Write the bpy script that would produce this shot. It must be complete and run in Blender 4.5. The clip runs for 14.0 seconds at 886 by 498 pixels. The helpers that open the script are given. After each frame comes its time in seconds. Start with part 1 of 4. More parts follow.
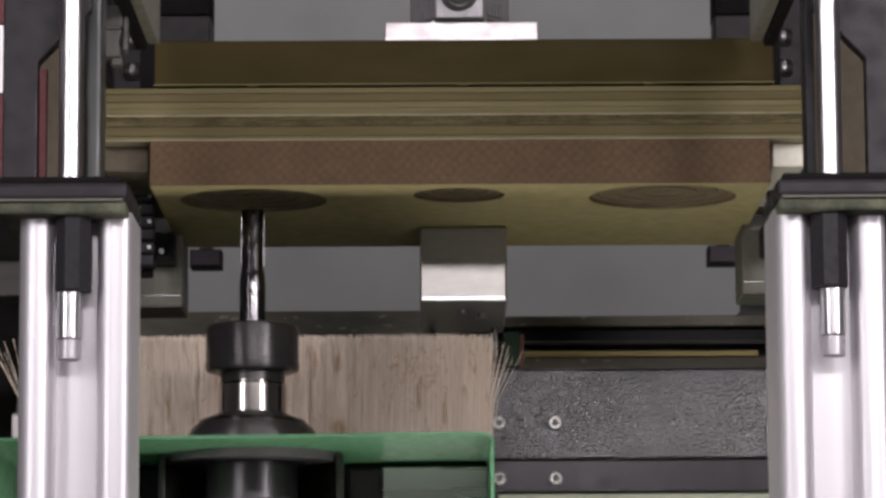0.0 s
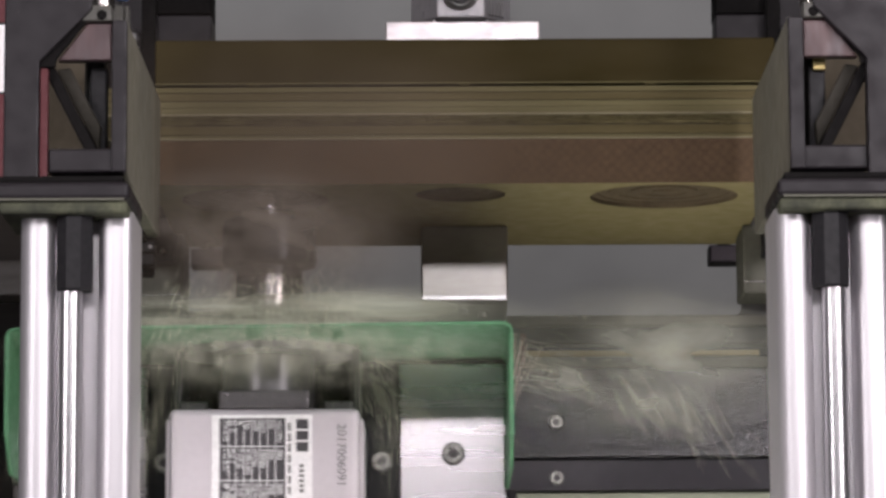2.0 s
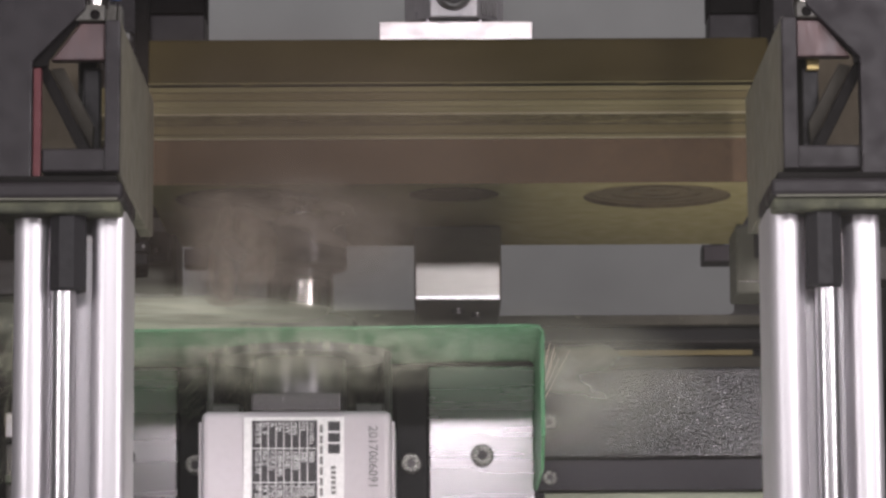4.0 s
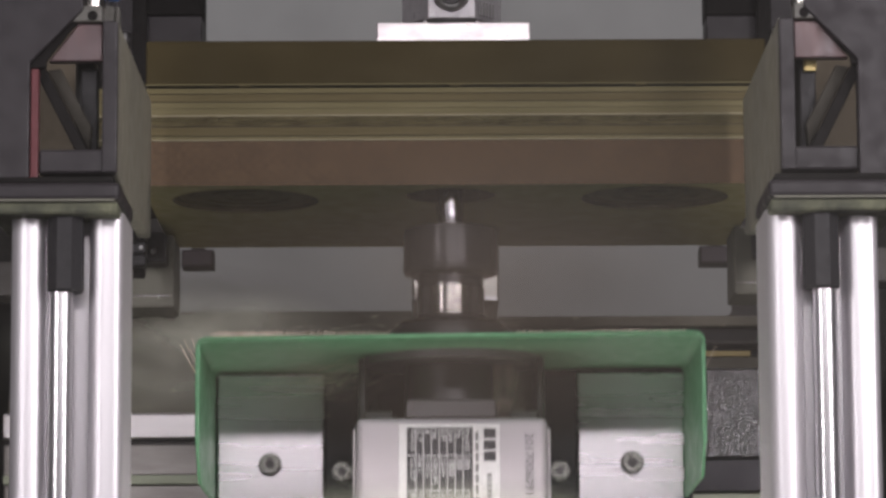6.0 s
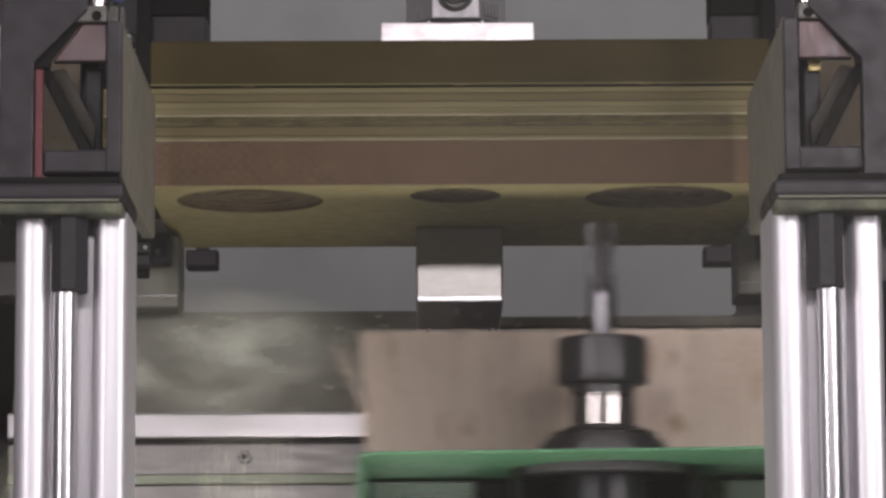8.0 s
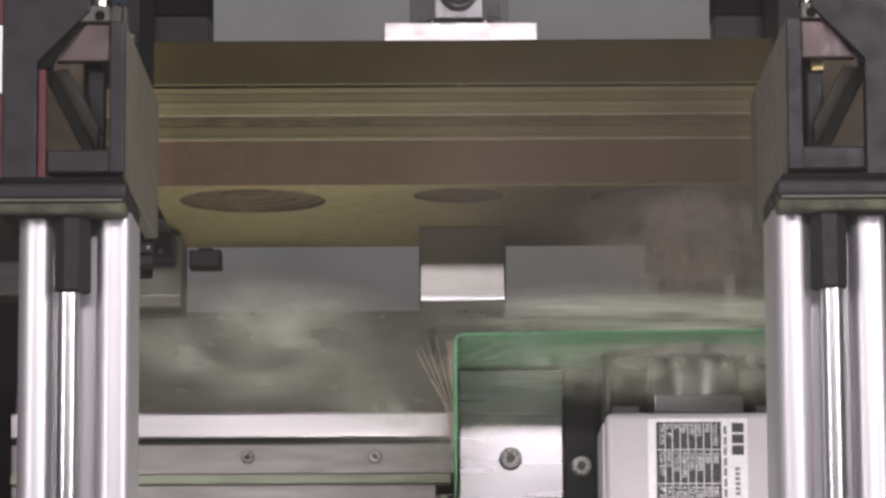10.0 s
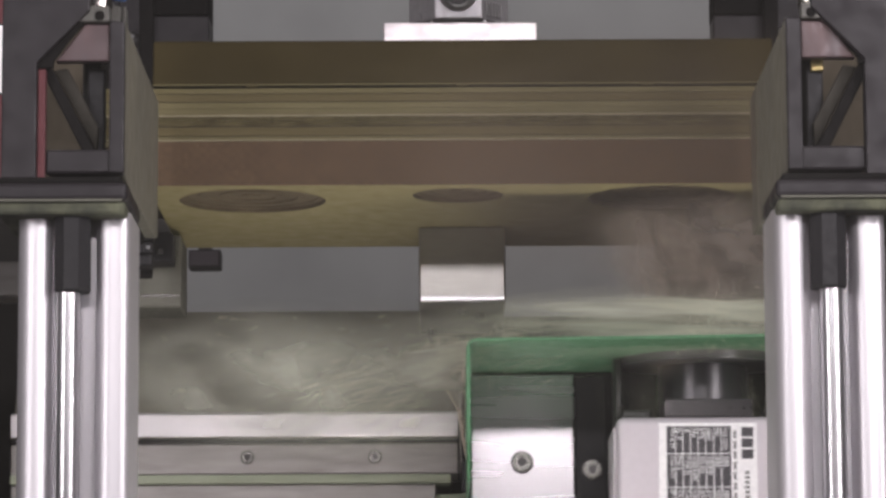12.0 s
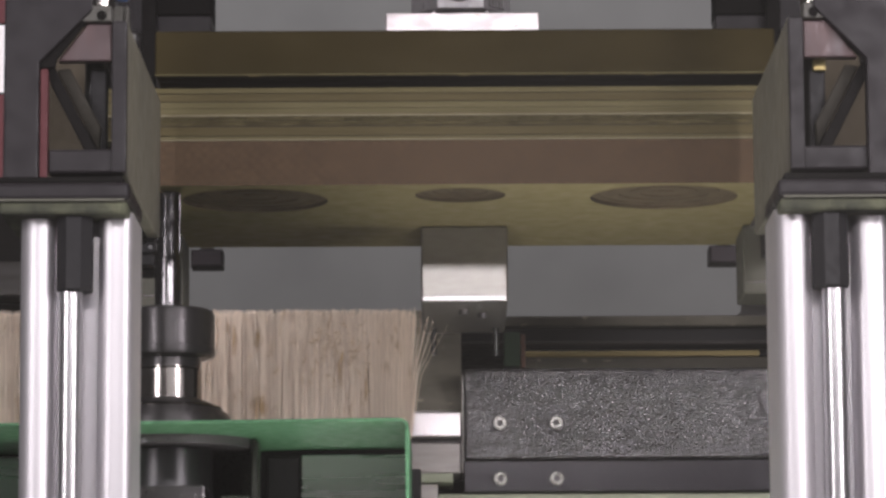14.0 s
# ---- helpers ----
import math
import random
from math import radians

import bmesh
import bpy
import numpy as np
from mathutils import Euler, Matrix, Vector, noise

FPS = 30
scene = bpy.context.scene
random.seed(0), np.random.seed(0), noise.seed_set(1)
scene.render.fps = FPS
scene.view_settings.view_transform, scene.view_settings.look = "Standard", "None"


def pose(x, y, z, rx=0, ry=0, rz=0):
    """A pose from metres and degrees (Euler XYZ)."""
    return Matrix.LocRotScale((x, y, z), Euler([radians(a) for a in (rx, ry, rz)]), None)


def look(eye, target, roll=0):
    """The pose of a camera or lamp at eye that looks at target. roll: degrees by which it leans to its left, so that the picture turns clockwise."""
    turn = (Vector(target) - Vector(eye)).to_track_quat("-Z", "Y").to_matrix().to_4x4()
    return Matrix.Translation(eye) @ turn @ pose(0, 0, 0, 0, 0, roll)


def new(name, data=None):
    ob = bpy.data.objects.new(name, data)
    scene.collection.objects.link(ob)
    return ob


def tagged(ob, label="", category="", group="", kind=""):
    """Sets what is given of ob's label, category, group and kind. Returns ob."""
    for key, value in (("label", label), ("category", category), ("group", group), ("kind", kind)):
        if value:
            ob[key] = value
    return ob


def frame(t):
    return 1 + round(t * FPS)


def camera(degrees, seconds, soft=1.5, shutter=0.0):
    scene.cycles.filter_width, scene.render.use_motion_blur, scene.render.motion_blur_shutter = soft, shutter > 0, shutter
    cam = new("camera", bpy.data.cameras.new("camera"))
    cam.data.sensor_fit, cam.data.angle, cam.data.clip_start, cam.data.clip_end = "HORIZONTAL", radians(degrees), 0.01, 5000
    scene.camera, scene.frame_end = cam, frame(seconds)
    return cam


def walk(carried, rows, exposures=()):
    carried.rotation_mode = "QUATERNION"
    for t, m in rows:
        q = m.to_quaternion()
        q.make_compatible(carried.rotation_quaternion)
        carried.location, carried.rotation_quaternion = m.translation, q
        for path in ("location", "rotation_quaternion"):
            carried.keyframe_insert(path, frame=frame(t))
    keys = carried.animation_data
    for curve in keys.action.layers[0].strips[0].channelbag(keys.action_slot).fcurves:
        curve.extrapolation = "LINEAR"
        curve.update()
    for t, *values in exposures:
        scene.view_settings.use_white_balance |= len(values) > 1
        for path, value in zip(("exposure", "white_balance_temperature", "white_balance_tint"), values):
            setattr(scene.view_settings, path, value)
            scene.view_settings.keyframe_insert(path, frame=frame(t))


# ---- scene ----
EYE_Z = 1.15
FOV = math.degrees(2 * math.atan(784 / 6500))
TILT = 98.6
cam = camera(FOV, 14.0, soft=3.0, shutter=0.5)
# small drift of the tripod head: seconds, yaw and pitch in degrees
DRIFT = [(0, .0176, 0), (.5, .022, 0), (1, .0352, -.009), (1.5, .0352, -.009), (2, .0352, -.009), (2.5, 0, -.009),
         (3, -.0176, -.022), (3.3, -.03, -.018), (5.3, -.1234, 0), (5.5, -.1234, .004), (6, -.11, .004), (6.5, -.097, .004), (7, -.0837, .004),
         (7.5, -.0573, .004), (8, -.0441, .004), (10.5, .0088, .004), (11, .0088, .004), (11.5, 0, .004), (12, 0, .004), (12.2, -.006, .0),
         (12.5, -.0176, -.022), (12.8, -.01, -.014), (13, -.0044, -.009), (13.5, .0088, 0), (14, .0352, 0)]
walk(cam, [(t, pose(0, 0, EYE_Z, TILT + p, 0, y) @ pose(0, 0, 0, 0, 0, -.298)) for t, y, p in DRIFT])

# ---- light ----
world = bpy.data.worlds.new("world")
scene.world = world
world.use_nodes = True
bg = world.node_tree.nodes["Background"]
bg.inputs["Color"].default_value = (.5, .5, .5, 1)
bg.inputs["Strength"].default_value = .02
scene.view_settings.exposure = -0.06


def area_lamp(name, m, sx, sy, power, colour):
    d = bpy.data.lights.new(name, "AREA")
    d.shape, d.size, d.size_y, d.energy, d.color = "RECTANGLE", sx, sy, power, colour
    ob = new(name, d)
    ob.matrix_world = m
    return ob


area_lamp("left_lamp", look((-.80, .75, 1.66), (.0, 1.95, 1.42)), .22, .6, 7.0, (1, .94, .98))
area_lamp("right_lamp", look((.85, .72, 1.66), (.0, 1.95, 1.42)), .22, .6, 9.5, (1, .93, .97))
area_lamp("front_lamp", look((.18, .75, 1.675), (.02, 1.95, 1.38)), .85, .045, 5.6, (1, .94, .98))
# weak fill added low in front; it stands for no known fixture
area_lamp("low_fill", look((.05, .35, .75), (.02, 1.95, 1.45)), .9, .4, .6, (1, .95, .94))
# unseen source added just above the bed before the head, shining up past the head
area_lamp("bed_uplight", look((.012, 1.74, 1.082), (.012, 1.90, 1.50)), .27, .05, 1.0, (1, .95, .9))
# two unseen fills added: one brightens the rear wall, one gives overhead ambient
area_lamp("rear_wall_fill", look((0, 3.0, 3.45), (0, 4.4, 1.75)), 2.2, .3, 16, (1, .985, .99))
area_lamp("overhead_fill", look((0, 1.0, 3.3), (0, 1.9, 1.4)), 1.6, .5, 7, (1, .97, .95))


# ---- materials ----
def material(name, colour, rough=.5, metal=0.0, other=None, scale=60.0, stretch=(1, 1, 1), mix=.6, bump=0.0, bump_scale=400.0,
             speck=None, speck_scale=300.0, speck_at=.66, rough_var=.12, coat=0.0, bump_dist=.001, spec=.5, bump_detail=4, turned=False, island=None, fine_mix=.35, weave=0.0):
    m = bpy.data.materials.new(name)
    m.use_nodes = True
    n, l = m.node_tree.nodes, m.node_tree.links
    b = n["Principled BSDF"]
    b.inputs["Metallic"].default_value = metal
    b.inputs["Coat Weight"].default_value = coat
    b.inputs["Specular IOR Level"].default_value = spec
    co = n.new("ShaderNodeTexCoord")
    mp = n.new("ShaderNodeMapping")
    mp.inputs["Scale"].default_value = stretch
    l.new(co.outputs["Object"], mp.inputs["Vector"])

    def tex(s, detail=5):
        t = n.new("ShaderNodeTexNoise")
        t.inputs["Scale"].default_value, t.inputs["Detail"].default_value = s, detail
        l.new(mp.outputs["Vector"], t.inputs["Vector"])
        return t

    def blend(fac, a, c, socket_a=None):
        x = n.new("ShaderNodeMix")
        x.data_type = "RGBA"
        l.new(fac, x.inputs["Factor"])
        if socket_a:
            l.new(socket_a, x.inputs["A"])
        else:
            x.inputs["A"].default_value = (*a, 1)
        x.inputs["B"].default_value = (*c, 1)
        return x.outputs["Result"]

    def ramp(fac, lo, hi):
        r = n.new("ShaderNodeMapRange")
        r.inputs["From Min"].default_value, r.inputs["From Max"].default_value = lo, hi
        l.new(fac, r.inputs["Value"])
        return r

    other = other or tuple(v * .75 for v in colour)
    big, fine = tex(scale), tex(scale * 7, 3)
    r1 = ramp(big.outputs["Fac"], .3, .7)
    r1.inputs["To Max"].default_value = mix
    c = blend(r1.outputs["Result"], colour, other)
    r2 = ramp(fine.outputs["Fac"], .35, .75)
    r2.inputs["To Max"].default_value = fine_mix
    c = blend(r2.outputs["Result"], colour, tuple(v * .7 for v in other), c)
    if speck:
        r3 = ramp(tex(speck_scale, 2).outputs["Fac"], speck_at, speck_at + .05)
        c = blend(r3.outputs["Result"], colour, speck, c)
    if weave:
        turn_map, cells = n.new("ShaderNodeMapping"), n.new("ShaderNodeTexVoronoi")
        turn_map.inputs["Rotation"].default_value = (0, radians(45), 0)
        cells.inputs["Scale"].default_value, cells.inputs["Randomness"].default_value = 230, .3
        l.new(co.outputs["Object"], turn_map.inputs["Vector"])
        l.new(turn_map.outputs["Vector"], cells.inputs["Vector"])
        r5 = ramp(cells.outputs["Distance"], .25, .65)
        r5.inputs["To Max"].default_value = weave
        c = blend(r5.outputs["Result"], colour, tuple(v * .5 for v in other), c)
    if island:
        geo = n.new("ShaderNodeNewGeometry")
        r4 = ramp(geo.outputs["Random Per Island"], .35, 1)
        r4.inputs["To Max"].default_value = .85
        c = blend(r4.outputs["Result"], colour, island, c)
    l.new(c, b.inputs["Base Color"])
    rr = ramp(fine.outputs["Fac"], .3, .7)
    rr.inputs["To Min"].default_value, rr.inputs["To Max"].default_value = max(.03, rough - rough_var), min(1, rough + rough_var)
    l.new(rr.outputs["Result"], b.inputs["Roughness"])
    if turned:
        tan = n.new("ShaderNodeTangent")
        tan.direction_type, tan.axis = "RADIAL", "Z"
        b.inputs["Anisotropic"].default_value, b.inputs["Anisotropic Rotation"].default_value = .85, .25
        l.new(tan.outputs["Tangent"], b.inputs["Tangent"])
    if bump:
        bp = n.new("ShaderNodeBump")
        bp.inputs["Strength"].default_value, bp.inputs["Distance"].default_value = bump, bump_dist
        l.new(tex(bump_scale, bump_detail).outputs["Fac"], bp.inputs["Height"])
        l.new(bp.outputs["Normal"], b.inputs["Normal"])
    return m


M = {
    "board_edge": material("brown_board_edge", (.104, .065, .036), .7, other=(.076, .047, .026), spec=.2, scale=70, bump=.2, bump_scale=900, weave=.3),
    "board_face": material("ochre_board_face", (.44, .375, .185), .6, other=(.39, .33, .158), scale=14, bump=.1, bump_scale=700, spec=.25),
    "pocket": material("cut_wood", (.205, .155, .09), .8, other=(.125, .092, .052), scale=90, bump=.5, bump_scale=500),
    "upper": material("olive_brown_board", (.046, .0345, .0118), .7, other=(.033, .0248, .0082), spec=.1, scale=12, stretch=(.3, 1, 1), bump=.1, bump_scale=900),
    "ply_a": material("pale_veneer", (.158, .136, .068), .7, spec=.2, other=(.116, .096, .042), scale=50, stretch=(.06, 1, 1.6), mix=.9, bump=.4, bump_scale=300),
    "ply_b": material("dark_veneer", (.120, .098, .046), .75, spec=.2, other=(.084, .064, .026), scale=60, stretch=(.05, 1, 2), mix=.9, bump=.5, bump_scale=300),
    "ply_c": material("rough_veneer", (.152, .126, .06), .8, spec=.2, other=(.045, .034, .014), scale=210, stretch=(.32, 1, 1.3), mix=1, bump=.8, bump_scale=300),
    "glue": material("glue_line", (.035, .026, .012), .7, scale=60),
    "bright_veneer": material("bright_veneer", (.29, .255, .165), .7, spec=.2, scale=60, stretch=(.1, 1, 1)),
    "white_block": material("off_white_plastic", (.72, .69, .6), .45, other=(.62, .58, .47), scale=40),
    "alu": material("brushed_aluminium", (.80, .755, .79), .27, .95, other=(.76, .715, .745), scale=22, stretch=(.05, 1, 1), rough_var=.025, fine_mix=.1),
    "alu_h": material("milled_aluminium", (.82, .775, .785), .4, .85, other=(.72, .66, .67), scale=60, stretch=(.35, 1, 1), bump=.12, bump_scale=900,
                      speck=(.36, .24, .2), speck_scale=260, speck_at=.68),
    "alu_flat": material("matt_aluminium", (.37, .355, .33), .34, .6, rough_var=.02, other=(.36, .34, .32), scale=45, stretch=(.3, 1, 1),
                         speck=(.3, .28, .26), speck_scale=150, speck_at=.78),
    "column": material("anodised_aluminium", (.64, .615, .64), .47, .75, other=(.60, .58, .60), scale=12, stretch=(1, 1, .1), rough_var=.03, fine_mix=.1),
    "chrome": material("polished_steel", (.5, .49, .5), .3, 1, scale=30, stretch=(1, 1, .1), rough_var=.01, fine_mix=.05),
    "cylinder": material("dull_machined_alloy", (.46, .44, .455), .38, .45, other=(.36, .345, .36), scale=60, stretch=(1, 1, .3), bump=.1, bump_scale=700),
    "steel": material("turned_steel", (.36, .335, .315), .17, 1, other=(.34, .31, .29), mix=.3, scale=40, stretch=(.3, .3, 2), rough_var=.01, fine_mix=.03),
    "bolt": material("bright_zinc_plated_steel", (.33, .325, .30), .27, .95, other=(.26, .255, .235), scale=120, rough_var=.05),
    "tool": material("ground_tool_steel", (.13, .125, .13), .2, 1, scale=60, stretch=(1, 1, .3)),
    "nut": material("blackened_steel", (.10, .094, .096), .38, .8, other=(.075, .07, .073), scale=80, bump=.05, turned=True),
    "nose": material("polished_dark_steel", (.07, .066, .07), .3, .4, other=(.07, .067, .07), scale=60, rough_var=.01, fine_mix=.05),
    "flange": material("smoky_grey_flange", (.15, .14, .15), .3, .3, other=(.12, .112, .12), scale=60, rough_var=.03),
    "shell": material("oiled_black_casting", (.034, .036, .029), .34, 0, other=(.03, .032, .026), scale=40, spec=.3),
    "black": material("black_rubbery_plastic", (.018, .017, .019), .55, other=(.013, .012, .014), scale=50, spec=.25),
    "soot": material("matt_black_steel", (.010, .009, .009), .8, scale=50, spec=.08),
    "purple": material("dark_anodised_metal", (.0148, .0114, .0140), .5, .0, other=(.0115, .0092, .0115), scale=18, bump=.1, bump_scale=600,
                       speck=(.08, .07, .07), speck_scale=220, speck_at=.78, spec=.3),
    "tab_metal": material("dull_violet_steel", (.05, .039, .047), .55, .1, other=(.038, .03, .037), scale=60, spec=.3),
    "plate": material("worn_grey_steel", (.14, .134, .11), .55, .1, other=(.19, .176, .135), scale=30, stretch=(1, 1, .35), mix=.9, bump=.2, bump_scale=700,
                      speck=(.12, .11, .1), speck_scale=200, speck_at=.68),
    "gusset": material("pinkish_grey_steel", (.055, .047, .053), .45, .2, other=(.09, .042, .04), scale=55, stretch=(1, 1, .25), mix=.9, bump=.1),
    "strut": material("brown_grey_strut_steel", (.04, .036, .029), .7, .0, spec=.15, other=(.028, .025, .02), scale=60),
    "red": material("red_paint", (.11, .03, .035), .5, spec=.2, scale=60),
    "panel": material("grey_painted_panel", (.36, .35, .355), .6, other=(.34, .33, .335), scale=5, mix=.5, bump=.05),
    "wrinkle": material("black_wrinkle_paint", (.024, .021, .023), .10, other=(.015, .014, .015), scale=30, bump=1.0, bump_scale=640, bump_dist=.0008, bump_detail=1.5, rough_var=.03, spec=.9),
    "gloss_black": material("glossy_black_strip", (.055, .05, .058), .2, .3, other=(.045, .041, .048), scale=14, mix=.5, rough_var=.03, spec=.7),
    "clevis": material("grimy_cast_zinc", (.10, .096, .086), .5, .1, spec=.3, other=(.07, .067, .06), scale=60, bump=.1),
    "rest": material("grey_cast_block", (.155, .152, .125), .6, 0, spec=.2, other=(.12, .118, .097), scale=40, bump=.06),
    "guide": material("dull_guide_steel", (.075, .078, .076), .35, .5, other=(.05, .052, .05), scale=30, stretch=(1, 1, .1)),
    "dark": material("dark_machine_metal", (.035, .03, .028), .5, .2, other=(.05, .043, .036), scale=40, stretch=(.2, 1, 1)),
    "brass": material("dusty_brass", (.42, .33, .14), .4, .6, scale=40, stretch=(.1, 1, 1)),
    "dust": material("dust_covered_metal", (.23, .21, .165), .8, other=(.13, .12, .095), scale=18, mix=.9, stretch=(.4, 1, 1), speck=(.36, .33, .25), speck_scale=240, bump=.5, bump_scale=300),
    "rail": material("ground_rail_steel", (.70, .665, .675), .36, 1, other=(.62, .585, .59), scale=30, stretch=(.03, 1, 1), rough_var=.05, fine_mix=.15),
    "rail_dusty": material("dusty_rail", (.42, .39, .38), .5, .5, other=(.32, .3, .28), scale=35, stretch=(.15, 1, 1)),
    "pale_green": material("pale_green_paint", (.42, .46, .34), .5, other=(.34, .37, .27), scale=25, stretch=(.2, 1, 1)),
    "green": material("green_enamel", (.088, .225, .115), .5, other=(.10, .26, .135), scale=22, speck=(.16, .32, .19), speck_scale=90, speck_at=.74, coat=.05, spec=.25),
    "tab_green": material("dull_green_plastic", (.035, .075, .04), .6, other=(.05, .075, .05), scale=60, spec=.2),
    "dusty_green": material("greenish_dust_on_metal", (.13, .135, .088), .75, other=(.035, .037, .03), scale=75, mix=1, spec=.2),
    "motor": material("light_grey_cast_housing", (.53, .488, .52), .5, .1, other=(.50, .46, .49), fine_mix=.12, scale=40, bump=.12, bump_scale=1200),
    "label": material("white_label_film", (.86, .84, .85), .4, scale=80, mix=.2),
    "ink": material("dark_print", (.05, .045, .05), .5, scale=60),
    "ink_soft": material("grey_print", (.2, .19, .19), .6, scale=60),
    "bristle": material("cream_bristle", (.92, .79, .66), .6, other=(.84, .69, .55), scale=90, stretch=(1, 1, .3), speck=(.46, .31, .16), speck_scale=150, speck_at=.64, island=(.58, .46, .37)),
    "splinter": material("tan_splinters", (.62, .46, .28), .8, other=(.5, .35, .2), scale=90),
    "backing": material("brown_backing_board", (.10, .082, .058), .7, other=(.075, .06, .042), scale=25, spec=.2),
    "chip": material("pale_wood_chips", (.68, .68, .53), .8, other=(.6, .58, .43), scale=90),
    "sawdust": material("brown_sawdust", (.42, .32, .22), .9, other=(.34, .25, .16), scale=90),
    "floor": material("grey_concrete", (.3, .29, .27), .7, scale=3, bump=.1, bump_scale=30),
    "wall": material("hall_wall_paint", (.40, .395, .40), .85, other=(.385, .38, .385), scale=1.2, mix=.5),
    "base": material("machine_base_paint", (.2, .22, .2), .5, scale=8),
    "blue": material("blue_plastic", (.05, .12, .35), .4, scale=60),
    "copper": material("copper_edge", (.17, .085, .055), .5, .3, scale=60),
}


def dust_material(name, colour, density, half, scale, streak=(1, 1, 1), bow=0.0):
    """A veil of dust: thin in its middle, gone at its rim, torn by noise."""
    m = bpy.data.materials.new(name)
    m.use_nodes = True
    n, l = m.node_tree.nodes, m.node_tree.links
    out = n["Material Output"]
    n.remove(n["Principled BSDF"])
    clear, body, mix = n.new("ShaderNodeBsdfTransparent"), n.new("ShaderNodeBsdfDiffuse"), n.new("ShaderNodeMixShader")
    body.inputs["Color"].default_value = (*colour, 1)
    co, mp, tex = n.new("ShaderNodeTexCoord"), n.new("ShaderNodeMapping"), n.new("ShaderNodeTexNoise")
    mp.inputs["Scale"].default_value = tuple(1 / v for v in half)
    l.new(co.outputs["Object"], mp.inputs["Vector"])
    tex.inputs["Scale"].default_value, tex.inputs["Detail"].default_value = scale, 4
    grain = n.new("ShaderNodeVectorMath")
    grain.operation = "MULTIPLY"
    grain.inputs[1].default_value = streak
    l.new(mp.outputs["Vector"], grain.inputs[0])
    l.new(grain.outputs["Vector"], tex.inputs["Vector"])
    sep, flat, length = n.new("ShaderNodeSeparateXYZ"), n.new("ShaderNodeCombineXYZ"), n.new("ShaderNodeVectorMath")
    l.new(mp.outputs["Vector"], sep.inputs["Vector"])
    # the puff bows like an arch: its middle leans to plus x
    square, lean = n.new("ShaderNodeMath"), n.new("ShaderNodeMath")
    square.operation, lean.operation = "MULTIPLY", "MULTIPLY_ADD"
    l.new(sep.outputs["Z"], square.inputs[0])
    l.new(sep.outputs["Z"], square.inputs[1])
    l.new(square.outputs["Value"], lean.inputs[0])
    lean.inputs[1].default_value = bow
    l.new(sep.outputs["X"], lean.inputs[2])
    l.new(lean.outputs["Value"], flat.inputs["X"])
    l.new(sep.outputs["Z"], flat.inputs["Z"])
    length.operation = "LENGTH"
    l.new(flat.outputs["Vector"], length.inputs[0])
    fade = n.new("ShaderNodeMapRange")
    fade.interpolation_type = "SMOOTHSTEP"
    fade.inputs["From Min"].default_value, fade.inputs["From Max"].default_value = .15, .97
    fade.inputs["To Min"].default_value, fade.inputs["To Max"].default_value = density, 0
    l.new(length.outputs["Value"], fade.inputs["Value"])
    torn = n.new("ShaderNodeMapRange")
    torn.inputs["From Min"].default_value, torn.inputs["From Max"].default_value = .3, .62
    torn.inputs["To Min"].default_value = .25
    l.new(tex.outputs["Fac"], torn.inputs["Value"])
    mul = n.new("ShaderNodeMath")
    mul.operation = "MULTIPLY"
    l.new(fade.outputs["Result"], mul.inputs[0])
    l.new(torn.outputs["Result"], mul.inputs[1])
    l.new(mul.outputs["Value"], mix.inputs["Fac"])
    l.new(clear.outputs["BSDF"], mix.inputs[1])
    l.new(body.outputs["BSDF"], mix.inputs[2])
    l.new(mix.outputs["Shader"], out.inputs["Surface"])
    return m


M["plume"] = dust_material("sawdust_veil", (.60, .50, .41), .9, (.034, .014, .050), 1.3, (2.2, 1, .7), .8)
M["shroud"] = dust_material("cutter_dust_veil", (.26, .225, .19), .85, (.088, .02, .048), 2.4, (1, 1, 1.2))
# brown dust coloured extra dark, to stand in for shade round the cutter
M["mist"] = dust_material("thin_shade_dust_veil", (.13, .102, .082), .46, (.21, .018, .10), 1.1)
M["air"] = dust_material("airborne_dust_veil", (.56, .54, .5), .031, (.40, .03, .24), .8)
M["haze"] = dust_material("fine_dust_veil", (.56, .57, .48), .66, (.12, .03, .055), 2.2)
M["spray"] = dust_material("chip_spray_veil", (.72, .74, .58), .75, (.15, .04, .024), 2.6, (.6, 1, 1.6))
M["curtain"] = dust_material("chip_curtain_veil", (.62, .62, .5), .38, (.15, .04, .024), 6, (3, 1, .5))


# ---- mesh helpers ----
def mesh_of(name, bm, mat):
    me = bpy.data.meshes.new(name)
    bm.normal_update()
    bm.to_mesh(me)
    bm.free()
    for m in (mat if isinstance(mat, (list, tuple)) else [mat]):
        me.materials.append(M[m])
    return me


def part(name, bm, mat, parent, label=""):
    ob = new(name, mesh_of(name, bm, mat))
    ob.parent = parent
    return tagged(ob, label)


def thing(name, x, y, z, label, category, group="", kind=""):
    ob = new(name)
    ob.empty_display_size = .01
    ob.location = (x, y, z)
    return tagged(ob, label, category, group, kind)


def solid(name, bm, mat, label, category="", group="", kind=""):
    return tagged(new(name, mesh_of(name, bm, mat)), label, category, group, kind)


